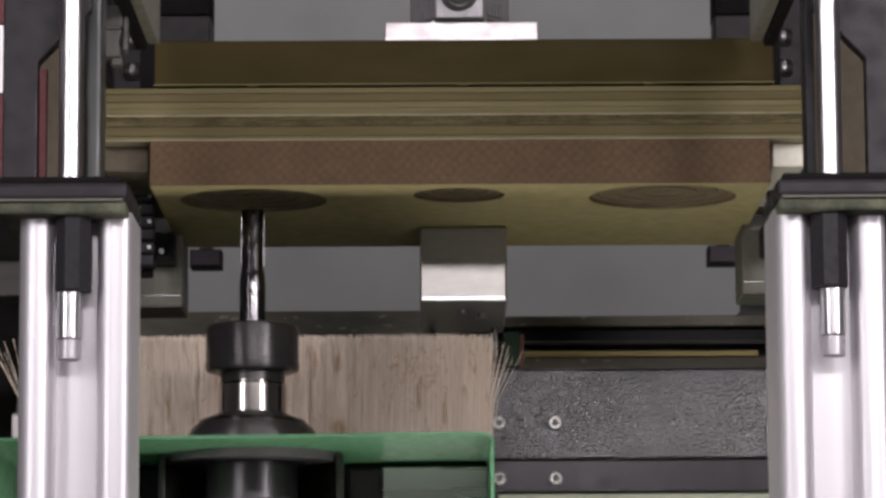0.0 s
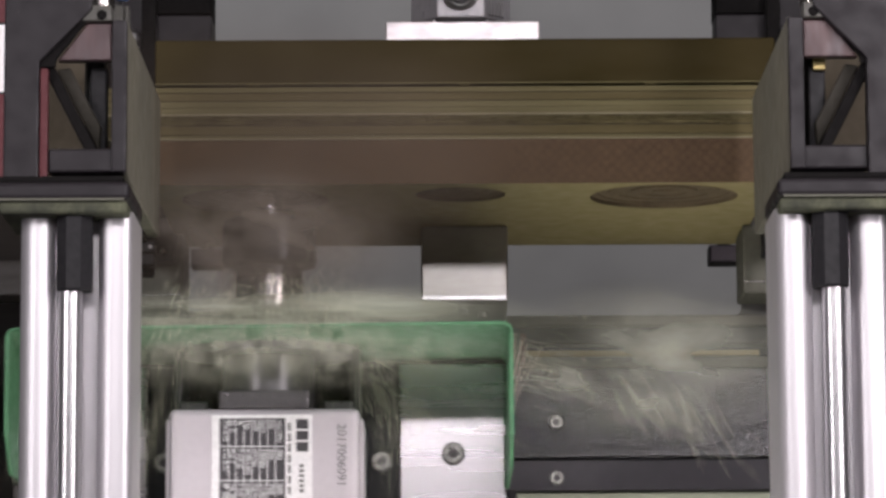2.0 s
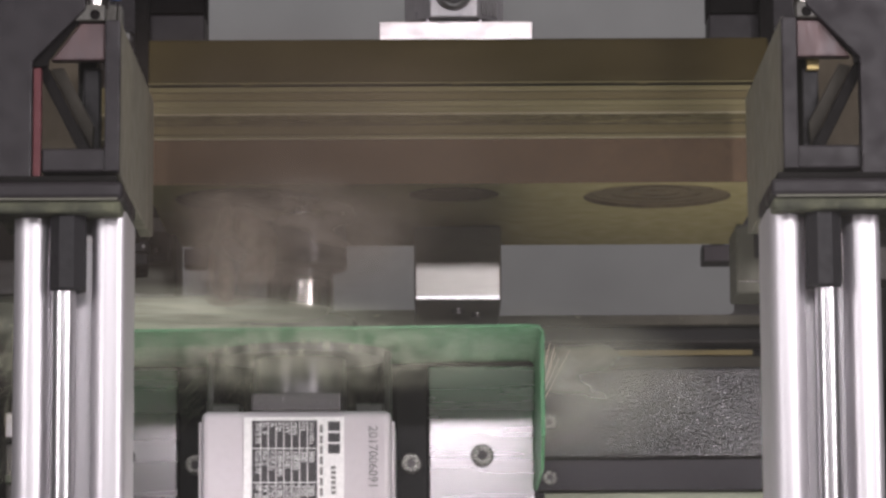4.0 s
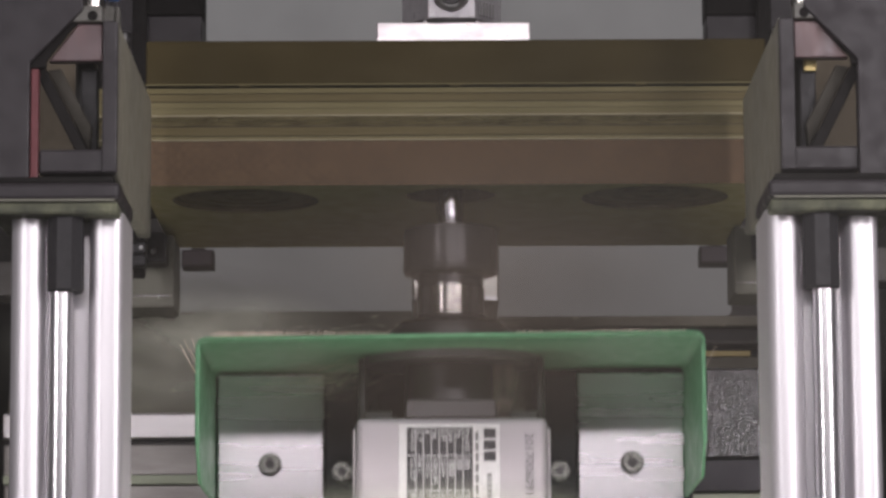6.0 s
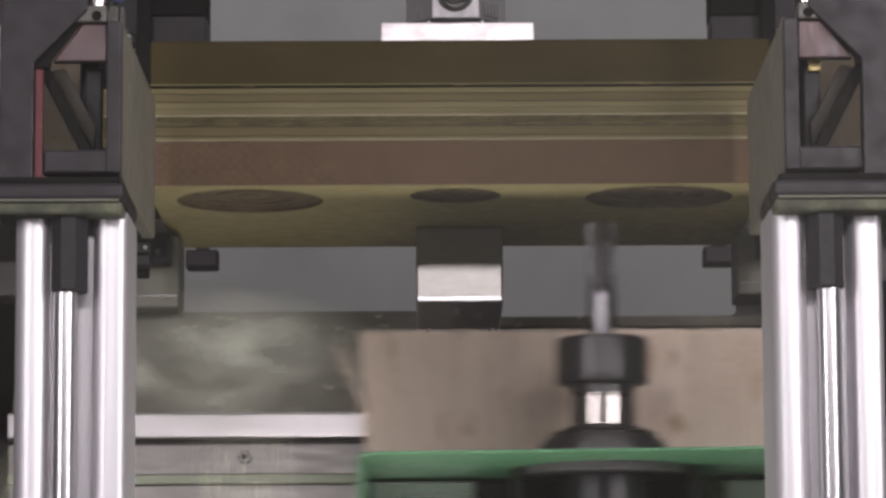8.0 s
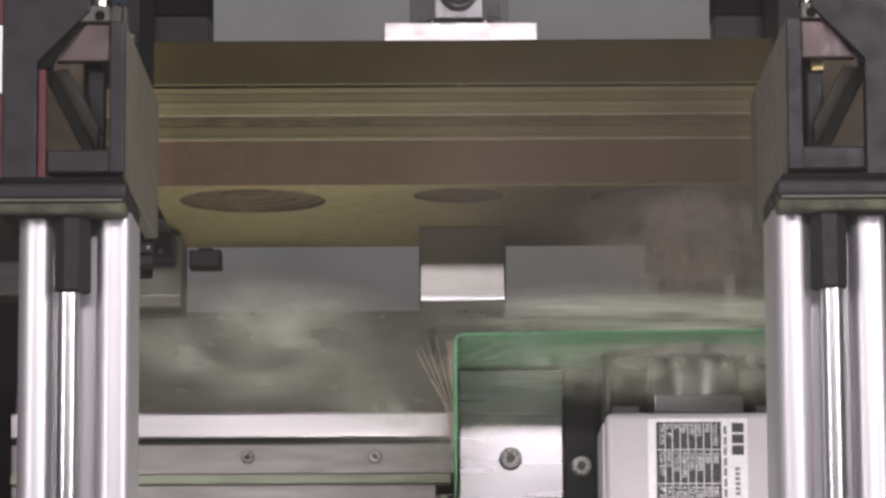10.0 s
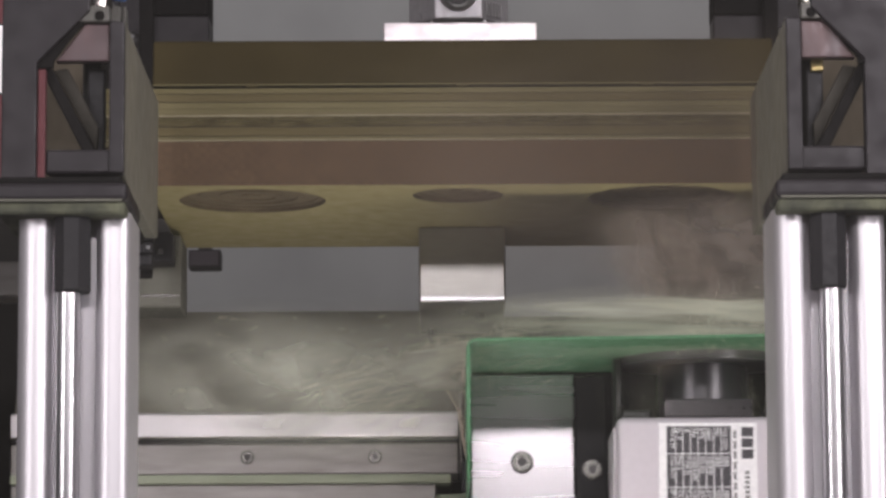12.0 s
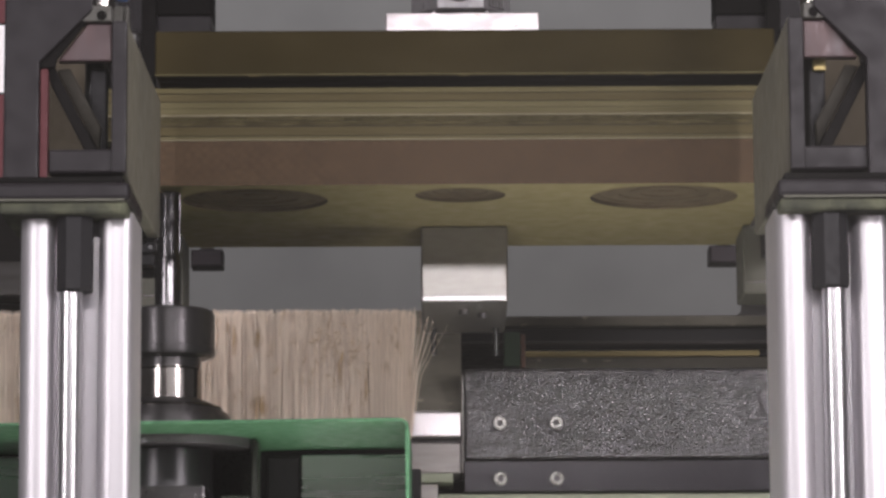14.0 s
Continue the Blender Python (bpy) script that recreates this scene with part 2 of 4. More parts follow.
def box(x0, x1, y0, y1, z0, z1, bevel=.0008, bm=None, seg=2, m=None):
    tmp = bmesh.new()
    bmesh.ops.create_cube(tmp, size=1)
    for v in tmp.verts:
        v.co = ((x0 + x1) / 2 + v.co.x * (x1 - x0), (y0 + y1) / 2 + v.co.y * (y1 - y0), (z0 + z1) / 2 + v.co.z * (z1 - z0))
    if bevel:
        bmesh.ops.bevel(tmp, geom=tmp.edges[:], offset=bevel, segments=seg, profile=.5, affect="EDGES", clamp_overlap=True)
    if m:
        bmesh.ops.transform(tmp, matrix=m, verts=tmp.verts)
    return merge(bm, tmp)


def merge(bm, tmp):
    if bm is None:
        return tmp
    me = bpy.data.meshes.new("merge")
    tmp.to_mesh(me)
    tmp.free()
    bm.from_mesh(me)
    bpy.data.meshes.remove(me)
    return bm


def prism(points, y0, y1, axis="y", bevel=.0008, bm=None):
    """A flat outline (two coordinates) given thickness along an axis."""
    tmp = bmesh.new()
    put = {"y": lambda a, b, h: (a, h, b), "z": lambda a, b, h: (a, b, h), "x": lambda a, b, h: (h, a, b)}[axis]
    f = tmp.faces.new([tmp.verts.new(put(a, b, y0)) for a, b in points])
    ext = bmesh.ops.extrude_face_region(tmp, geom=[f])
    d = Vector(put(0, 0, y1 - y0))
    for e in ext["geom"]:
        if isinstance(e, bmesh.types.BMVert):
            e.co += d
    bmesh.ops.recalc_face_normals(tmp, faces=tmp.faces)
    if bevel:
        sharp = [e for e in tmp.edges if len(e.link_faces) == 2 and e.calc_face_angle(0) > .6]
        bmesh.ops.bevel(tmp, geom=sharp, offset=bevel, segments=2, profile=.5, affect="EDGES", clamp_overlap=True)
    return merge(bm, tmp)


def lathe(profile, n=48, bm=None, m=None, smooth=True):
    """Radius and height pairs turned round z; ends closed."""
    tmp = bmesh.new()
    rings = []
    for r, z in profile:
        rings.append([tmp.verts.new((r * math.cos(2 * math.pi * i / n), r * math.sin(2 * math.pi * i / n), z)) for i in range(n)])
    for a, b in zip(rings, rings[1:]):
        for i in range(n):
            tmp.faces.new((a[i], a[(i + 1) % n], b[(i + 1) % n], b[i])).smooth = smooth
    tmp.faces.new(rings[0][::-1])
    tmp.faces.new(rings[-1])
    bmesh.ops.recalc_face_normals(tmp, faces=tmp.faces)
    for e in tmp.edges:
        if len(e.link_faces) == 2 and e.calc_face_angle(0) > .5:
            e.smooth = False
    if m:
        bmesh.ops.transform(tmp, matrix=m, verts=tmp.verts)
    return merge(bm, tmp)


def facing(x, y, z):
    """Turns a lathe so that its top looks towards the viewer's side (minus y)."""
    return pose(x, y, z, 90)


def socket_screw(parent, x, y, z, r, mat="chrome", name="screw", label="socket head screw"):
    s = part(name, lathe([(r, 0), (r, r * .75), (r * .9, r * .9), (r * .58, r * .9), (r * .5, r * .35), (r * .01, r * .35)], 24, m=facing(x, y, z)), mat, parent, label)
    # dark hexagon and ring colour in the shade of socket and counterbore
    part("socket", lathe([(r * .48, r * .3), (r * .48, r * .42), (r * .01, r * .42)], 6, m=facing(x, y, z), smooth=False), "nut", s)
    part("counterbore_shade", lathe([(r * 1.12, -.0006), (r * 1.12, .0003), (r * .01, .0003)], 24, m=facing(x, y, z)), "nut", s)
    return s


def lettering(text, size, parent, m, mat="ink", name="print"):
    c = bpy.data.curves.new("text", "FONT")
    c.body, c.size, c.extrude, c.align_x, c.align_y = text, size, .00008, "LEFT", "CENTER"
    c.resolution_u = 3
    tmp = bpy.data.objects.new("text", c)
    me = bpy.data.meshes.new_from_object(tmp)
    bpy.data.objects.remove(tmp)
    me.materials.clear()
    me.materials.append(M[mat])
    ob = new(name, me)
    ob.parent = parent
    ob.matrix_basis = m
    return ob


# ---- the hall ----
def hall():
    solid("floor", box(-3, 3, -2, 4.4, -.1, 0, 0), "floor", "grey concrete hall floor", kind="structure")
    solid("ceiling", box(-3, 3, -2, 4.4, 3.6, 3.7, 0), "wall", "plain pale hall ceiling", kind="structure")
    for n, a in (("wall_north", (-3, 3, 4.4, 4.5)), ("wall_south", (-3, 3, -2.1, -2)), ("wall_west", (-3.1, -3, -2, 4.4)), ("wall_east", (3, 3.1, -2, 4.4))):
        solid(n, box(*a, 0, 3.6, 0), "wall", "plain pale painted hall wall", kind="structure")
    base = thing("machine_base", 0, 2.1, 0, "heavy painted steel base carrying the milling machine", "machine base")
    part("plinth", box(-.6, .6, -.55, .55, 0, .12, .01), "dark", base)
    part("cabinet", box(-.55, .55, -.5, .5, .12, 1.035, .01), "base", base)
    part("bed", box(-.58, .58, -.53, .53, 1.035, 1.075, .004), "dark", base)


# ---- the pressed stack of boards ----
def boards():
    y0, y1 = 1.910, 2.127
    b = thing("drilled_board", .0087, 1.91, 1.4733, "brown board with three round pockets milled in its ochre underside", "board")
    x0, x1, top = -.1637, .1637, .0237
    bm = bmesh.new()
    holes = [(-.1115, .05, .0395), (-.0005, .035, .0243), (.1093, .045, .0397)]
    outer = [bm.verts.new(v) for v in ((x0, 0, 0), (x1, 0, 0), (x1, y1 - y0, 0), (x0, y1 - y0, 0))]
    edges = [bm.edges.new((outer[i], outer[(i + 1) % 4])) for i in range(4)]
    rings = []
    for cx, cy, r in holes:
        ring = [bm.verts.new((cx + r * math.cos(a * math.pi / 32), cy + r * math.sin(a * math.pi / 32), 0)) for a in range(64)]
        edges += [bm.edges.new((ring[i], ring[(i + 1) % 64])) for i in range(64)]
        rings.append((ring, cx, cy, r))
    bmesh.ops.triangle_fill(bm, use_beauty=True, use_dissolve=False, edges=edges)
    for f in bm.faces:
        f.material_index = 1
    up = [bm.verts.new((v.co.x, v.co.y, top)) for v in outer]
    for i in range(4):
        bm.faces.new((outer[i], outer[(i + 1) % 4], up[(i + 1) % 4], up[i])).material_index = 0
    bm.faces.new(up).material_index = 1
    for ring, cx, cy, r in rings:
        # stepped scallops left by the cutter
        prev, steps = ring, [(.995, .0022), (.90, .0022), (.89, .0029), (.76, .0029), (.75, .0022), (.62, .0022), (.61, .0030), (.47, .0030), (.46, .0022), (.32, .0022), (.31, .0029), (.16, .0029), (.15, .0022), (.01, .0022)]
        for k, h in steps:
            nxt = [bm.verts.new((cx + r * k * math.cos(a * math.pi / 32), cy + r * k * math.sin(a * math.pi / 32), h)) for a in range(64)]
            for i in range(64):
                bm.faces.new((prev[i], prev[(i + 1) % 64], nxt[(i + 1) % 64], nxt[i])).material_index = 2
            prev = nxt
        bm.faces.new(prev).material_index = 2
    bmesh.ops.recalc_face_normals(bm, faces=bm.faces)
    part("panel", bm, ["board_edge", "board_face", "pocket"], b, "brown edges, ochre face")

    p = thing("plywood_sheet", .0054, 1.91, 1.4972, "thick olive-toned laminated plywood sheet with rough plies", "plywood")
    layers = [(.0000, .0008, "bright_veneer", -.0004), (.0008, .0023, "ply_a", 0), (.0023, .0027, "glue", .0005), (.0027, .0075, "ply_b", 0), (.0075, .0081, "glue", .0006),
              (.0081, .0130, "ply_c", .0003), (.0130, .0140, "bright_veneer", -.0006), (.0140, .0173, "ply_a", 0), (.0173, .0175, "glue", .0004), (.0175, .0207, "ply_a", .0001),
              (.0207, .0211, "glue", .0005), (.0211, .0252, "ply_b", .0002), (.0252, .0255, "glue", .0004), (.0255, .0283, "ply_a", -.0002)]
    for a, c, m, off in layers:
        part("ply", box(-.1878, .1878, off, .217, a, c, .0002), m, p)
    # torn fibres along the rough ply
    rng = random.Random(3)
    bm = bmesh.new()
    for i in range(700):
        x, z, n = rng.uniform(-.186, .186), rng.gauss(.0112, .0011), rng.uniform(.0006, .0032)
        box(x - n, x + n, -.0003 - rng.uniform(0, .0005), .0008, z - .00008, z + .00008, 0, bm, m=None)
    tagged(part("torn_fibre", bm, "ply_a", p, "fine torn wood fibres"), kind="stuff")

    r = thing("support_block", .185, 1.925, 1.4845, "off-white plastic support block under the plywood overhang", "block", "support blocks")
    part("body", prism([(-.0100, 0), (.0068, 0), (.0098, .0125), (-.0100, .0125)], 0, .16), "white_block", r)
    # left block takes a dark brown in place of the shade on it
    l = thing("support_block", -.170, 1.925, 1.4845, "support block under the plywood overhang, coloured brown for its shade", "block", "support blocks")
    part("body", prism([(-.0100, -.0008), (.0130, -.0008), (.0130, .0125), (-.0132, .0125)], 0, .16), "backing", l)

    # pressing board with its plate and cylinder end
    u = thing("press_head", .011, 1.91, 1.5275, "olive-brown pressing board under a bright clamping plate and cylinder", "press")
    part("pressing_board", box(-.1643, .1643, 0, .217, 0, .0238, .0012), "upper", u)
    part("edge_strip", box(-.1643, .1643, -.0004, .004, -.0004, .0004, .0002), "ply_a", u, "pale broken lower edge")
    for i, x in enumerate((-.112, -.0005, .098)):
        part("spacer_nib", box(x - .003, x + .003, -.0003, .003, -.0011, -.0004, .0002), "ply_b", u)
    part("clamping_plate", box(-.0430, .0410, .058, .140, .0238, .0456, .0008), "alu_h", u, "bright milled plate")
    octagon = [(-.0148, .062), (.0108, .062), (.0255, .078), (.0255, .105), (.0108, .121), (-.0148, .121), (-.0290, .105), (-.0290, .078)]
    body = part("cylinder_end", prism(octagon, .0488, .16, "z", .0008), "cylinder", u, "faceted bright cylinder end")
    part("bore_ring", lathe([(.0105, 0), (.0105, .002), (.0085, .0030), (.0070, .002), (.0065, 0)], 40, m=facing(-.002, .062, .0630)), "chrome", body)
    part("bore", lathe([(.0065, -.001), (.0065, .0018), (.004, .0010), (.001, .0010)], 40, m=facing(-.002, .062, .0630)), "ink", body)
    for i in range(5):
        part("engraved_bar", box(.0135 + .0018 * i, .0146 + .0018 * i, .0625 + .00197 * i, .0655 + .00197 * i, .0505, .0585, 0), "ink_soft", body)
    part("seal_ring", lathe([(.0225, .0456), (.0230, .0470), (.0225, .0487)], 48, m=pose(-.0018, .0915, 0)), "nut", u)
    for x in (-.0165, .0125):
        part("stud", lathe([(.0013, .0457), (.0013, .0487)], 16, m=pose(x, .068, 0)), "chrome", u)
    # the beam that carries the press, above the view
    part("cross_beam", box(-.19, .19, .07, .15, .16, .22, .003), "dark", u)
    return u


def rear():
    # dark rear guard with a round-cornered opening to the hall wall behind
    pts = [(-.58, 1.80), (-.58, 1.075), (.58, 1.075), (.58, 1.80), (.1908, 1.80)]
    for cx, a0 in ((.1868, 0), (-.162, 270)):
        pts += [(cx + .004 * math.cos(radians(a0 - k * 15)), 1.4652 + .004 * math.sin(radians(a0 - k * 15))) for k in range(7)]
    pts += [(-.166, 1.80)]
    g = thing("rear_guard", 0, 2.35, 0, "dark sheet metal guard with a round-cornered opening", "machine guard")
    part("sheet", prism(pts, 0, .003, bevel=0), "dark", g)
    part("lower_stiffener", box(-.56, .56, .0035, .03, 1.38, 1.44, .002), "dark", g)
    for x in (-.40, .40):
        part("side_stiffener", box(x - .03, x + .03, .0035, .03, 1.075, 1.80, .002), "dark", g)
    # brackets beside the press
    for s, x0, x1, z in ((-1, -.1800, -.1392, 1.6018), (1, .1622, .2010, 1.6005)):
        b = thing("rear_bracket", (x0 + x1) / 2, 2.15, z, "dark purple-black bracket reaching behind the boards", "bracket", "rear brackets")
        w = (x1 - x0) / 2
        part("face_block", box(-w, w, 0, .03, -.008, .0155, .001), "purple", b)
        part("upper_block", box(-w, w, -.002, .034, .0155, 1.7195 - z, .001), "soot", b)
    for x0, x1, z0, z1 in ((-.1573, -.1384, 1.4806, 1.52), (.1641, .1826, 1.4813, 1.52)):
        b = thing("stop_tab", (x0 + x1) / 2, 2.25, z0, "small dark purple stop tab hanging below the boards", "stop", "stop tabs")
        w = (x1 - x0) / 2
        part("tab", box(-w, w, 0, .025, 0, .010, .0008), "tab_metal", b)
        part("rim", box(-w - .0005, w + .0005, .0015, .02, -.0005, .0105, .0004), "black", b)
        part("stem", box(-.004, .004, .004, .016, .0108, 1.7195 - z0, .0005), "dark", b)
    # supports with aluminium faces that carry the boards from behind
    gantry = thing("gantry", 0, 2.2, 1.075, "dark steel gantry over the rear of the machine", "gantry")
    part("crossbeam", box(-.34, .34, -.09, .07, .645, .70, .002), "dark", gantry)
    for x in (-.325, .325):
        part("post", box(x - .015, x + .015, -.16, .06, 0, .645, .002), "dark", gantry)

    def rest(x0, x1, z0, z1, label, d=.14, group="board rests"):
        b = thing("board_rest", (x0 + x1) / 2, 2.05, z0, label, "support", group)
        w = (x1 - x0) / 2
        part("block", box(-w, w, 0, d, 0, z1 - z0, .0012), "alu_flat" if d > .1 else "rest", b)
        # bright strip set on the front, drawing the line along the block's edge
        part("lower_edge", box(-w + .0008, w - .0008, -.0006, .004, *((.0006, .0032) if d > .1 else (.0061, .0069)), .0003), "chrome" if d > .1 else "alu", b, "bright strip along the edge")
        if abs(x0 + x1) < .1:
            part("arm", box(-w * .5, w * .5, d + .0005, .303, z1 - z0 - .010, z1 - z0 - .003, .001), "dark", b)
        else:
            far = math.copysign(.31, x0) - (x0 + x1) / 2
            part("arm", box(min(far, math.copysign(w, far)), max(far, math.copysign(w, far)), .01, .04, .008, .028, .001), "dark", b)
        return b
    c = rest(-.0137, .0353, 1.4300, 1.4727, "square aluminium block pressed under the board's middle")
    for x in (-.004, .007):
        part("underside_screw", lathe([(.0028, -.003), (.0028, 0)], 20, m=pose(x + .0035, .04 + x * 1.5, 0)), "chrome", c)
    for x in (-.018, .019):
        part("pin", lathe([(.0018, -.016), (.0018, 0)], 16, m=pose(x, .118, 0)), "guide", c)
    rest(.168, .2045, 1.4338, 1.4727, "dull grey-green corner block under the board's edge", .05)
    l = rest(-.190, -.1478, 1.4278, 1.4690, "dull grey-green corner block under the board's edge", .05)
    k = thing("limit_switch", -.158, 2.03, 1.4505, "small black limit switch with bright screw", "switch")
    part("housing", box(-.007, .007, 0, .0192, 0, .017, .001), "black", k)
    part("screw", lathe([(.0016, 0), (.0016, .001), (.0003, .001)], 16, m=facing(0, 0, .006)), "chrome", k)
    k = thing("limit_switch", .185, 2.03, 1.4532, "small black limit switch with a brass strip", "switch")
    part("housing", box(-.007, .007, 0, .0192, 0, .017, .001), "black", k)
    part("strip", box(-.004, .004, -.0005, .01, -.0012, 0, .0002), "brass", k)
    # dark ways below the grey panel
    w = thing("rear_ways", 0, 2.27, 1.40, "dark horizontal machine ways with a brass-coloured strip", "guide ways")
    part("upper_way", box(-.26, .22, .03, .083, .0480, .0545, .001), "dust", w, "dust-covered bar")
    # solid black bar, set back, fills the recess between the ways
    part("recess_bar", box(-.26, .22, .04, .083, .030, .0480, .0005), "black", w)
    part("middle_way", box(-.26, .22, .02, .083, .0350, .0375, .0008), "dark", w)
    part("brass_strip", box(.04, .195, -.003, .02, .0245, .0282, .0006), "brass", w, "brass-coloured strip")
    part("strip_bed", box(.04, .22, 0, .083, .0170, .0245, .0006), "dust", w)
    part("lower_way", box(-.26, .22, .0, .083, -.325, .0170, .001), "dark", w)
    t = thing("terminal_tab", .043, 2.25, 1.417, "small green tab with a copper-coloured edge", "tab")
    part("body", box(-.007, .003, 0, .0205, 0, .021, .0006), "tab_green", t)
    part("edge", box(.0032, .0062, .001, .0205, -.001, .020, .0005), "copper", t)

    # dark guide plates with domed bolts at both ends of the press
    for s, x in ((-1, -.1850), (1, .2027)):
        g = thing("guide_plate", x, 2.14, 1.4727, "dark guide plate with two domed steel bolts", "guide plate", "guide plates")
        part("plate", box(-.011, .011, 0, .009, 0.055, .2468, .001), "purple", g)
        for z in (.1082, .1268):
            part("domed_bolt", lathe([(.0056, -.002), (.0054, .003), (.0038, .0052), (.0012, .006)], 28, m=pose(0, -.001, z, 0, 0, -55 * s) @ facing(0, 0, 0)), "chrome", g, "domed steel bolt")
    c = thing("hose_clevis", -.1650, 1.80, 1.512, "grimy cast clevis holding a pneumatic hose", "clevis")
    part("cheek", box(-.0066, .0045, 0, .012, .0235, .0345, .0012), "clevis", c)
    part("side_cheek", box(.0047, .0070, .002, .012, .0120, .0345, .0008), "clevis", c)
    part("pin", lathe([(.0021, 0), (.0021, .001), (.0003, .001)], 20, m=facing(-.0030, 0, .0290)), "ink", c)
    # chrome strip added as the white glint between cheek and jaw
    part("glint_edge", box(-.0066, .0040, -.0004, .001, .0228, .0234, .0002), "chrome", c, "bright strip along the edge")
    part("lower_jaw", prism([(-.0064, .0226), (.0042, .0226), (.0026, .0160), (.0040, .0085), (-.0060, .0085), (-.0044, .0160)], .001, .011), "clevis", c)
    part("stub", box(-.0010, .0042, .003, .010, .0045, .0083, .0006), "clevis", c)
    part("hose", lathe([(.0034, .0347), (.0034, .20)], 20, m=pose(0, .006, 0)), "black", c)

    # black cable chains hanging beside the stack
    for s, x in ((-1, -.1655), (1, .1845)):
        e = thing("cable_chain", x, 2.0, 1.4440, "black plastic cable chain with chrome dots as glints", "cable chain", "cable chains")
        for i in range(7):
            k = part("link", box(-.0055, .0055, .001 * (i % 2), .014, .0072 * i, .0072 * i + .0066, .0012), "black", e)
            # small chrome dot added on each link as its glint
            part("link_glint", lathe([(.0011, 0), (.0011, .0008), (.0003, .0008)], 12, m=facing(.003 * (1 if i % 2 else -1), .001 * (i % 2), .0072 * i + .0033)), "chrome", k)
        part("hanger", box(-.004, .004, .015, .022, -.004, .2755, .001), "soot", e)


def beam():
    b = thing("wrinkle_beam", 0, 2.2, 1.33, "black wrinkle-painted beam with socket screws and glossy strip", "beam")
    part("body", box(.0105, .225, 0, .06, .0245, .0797, .0018), "wrinkle", b)
    part("strip", box(.0105, .225, -.002, .06, .0050, .0238, .0008), "gloss_black", b, "glossy black lower strip")
    part("bed", box(-.005, .235, .004, .06, -.255, .0045, .001), "pale_green", b, "pale green painted support")
    for x, z in ((.0324, .0465), (.0662, .0465), (.0324, .0128), (.0662, .0128)):
        socket_screw(b, x, 0 if z > .02 else -.002, z, .0040, "bolt")
    r = thing("linear_rail", 0, 2.2, 1.33, "bright ground linear guide rail on a dusty bed", "guide rail")
    part("rail_body", prism([(.0, .0540), (-.0048, .0534), (-.0058, .0522), (-.0066, .0388), (-.0060, .0378), (0, .0375), (.05, .0375), (.05, .0536)], -.26, .0085, "x", .0004), "rail", r, "mirror-bright guide face")
    part("groove", box(-.26, .0085, .001, .05, .0345, .0375, .0004), "dark", r)
    part("lower_rail", box(-.26, .0085, -.004, .05, .0160, .0345, .001), "rail_dusty", r)
    part("ledge", box(-.26, .004, -.007, .05, .0105, .0160, .0008), "pale_green", r)
    part("lower_bed", box(-.26, -.005, -.002, .06, -.255, .0105, .001), "rail_dusty", r)
    part("dusty_cover", prism([(.06, .1235), (.013, .0555), (.013, .0537), (.06, .0537)], -.26, .0095, "x", .0006), "dust", r, "sloping cover under a coat of dust")
    part("end_block", box(.0095, .0104, .0, .05, .0165, .076, .0003), "alu_flat", r)
    for x in (-.118, -.0415):
        socket_screw(r, x, -.004, .0265, .0036, "bolt")


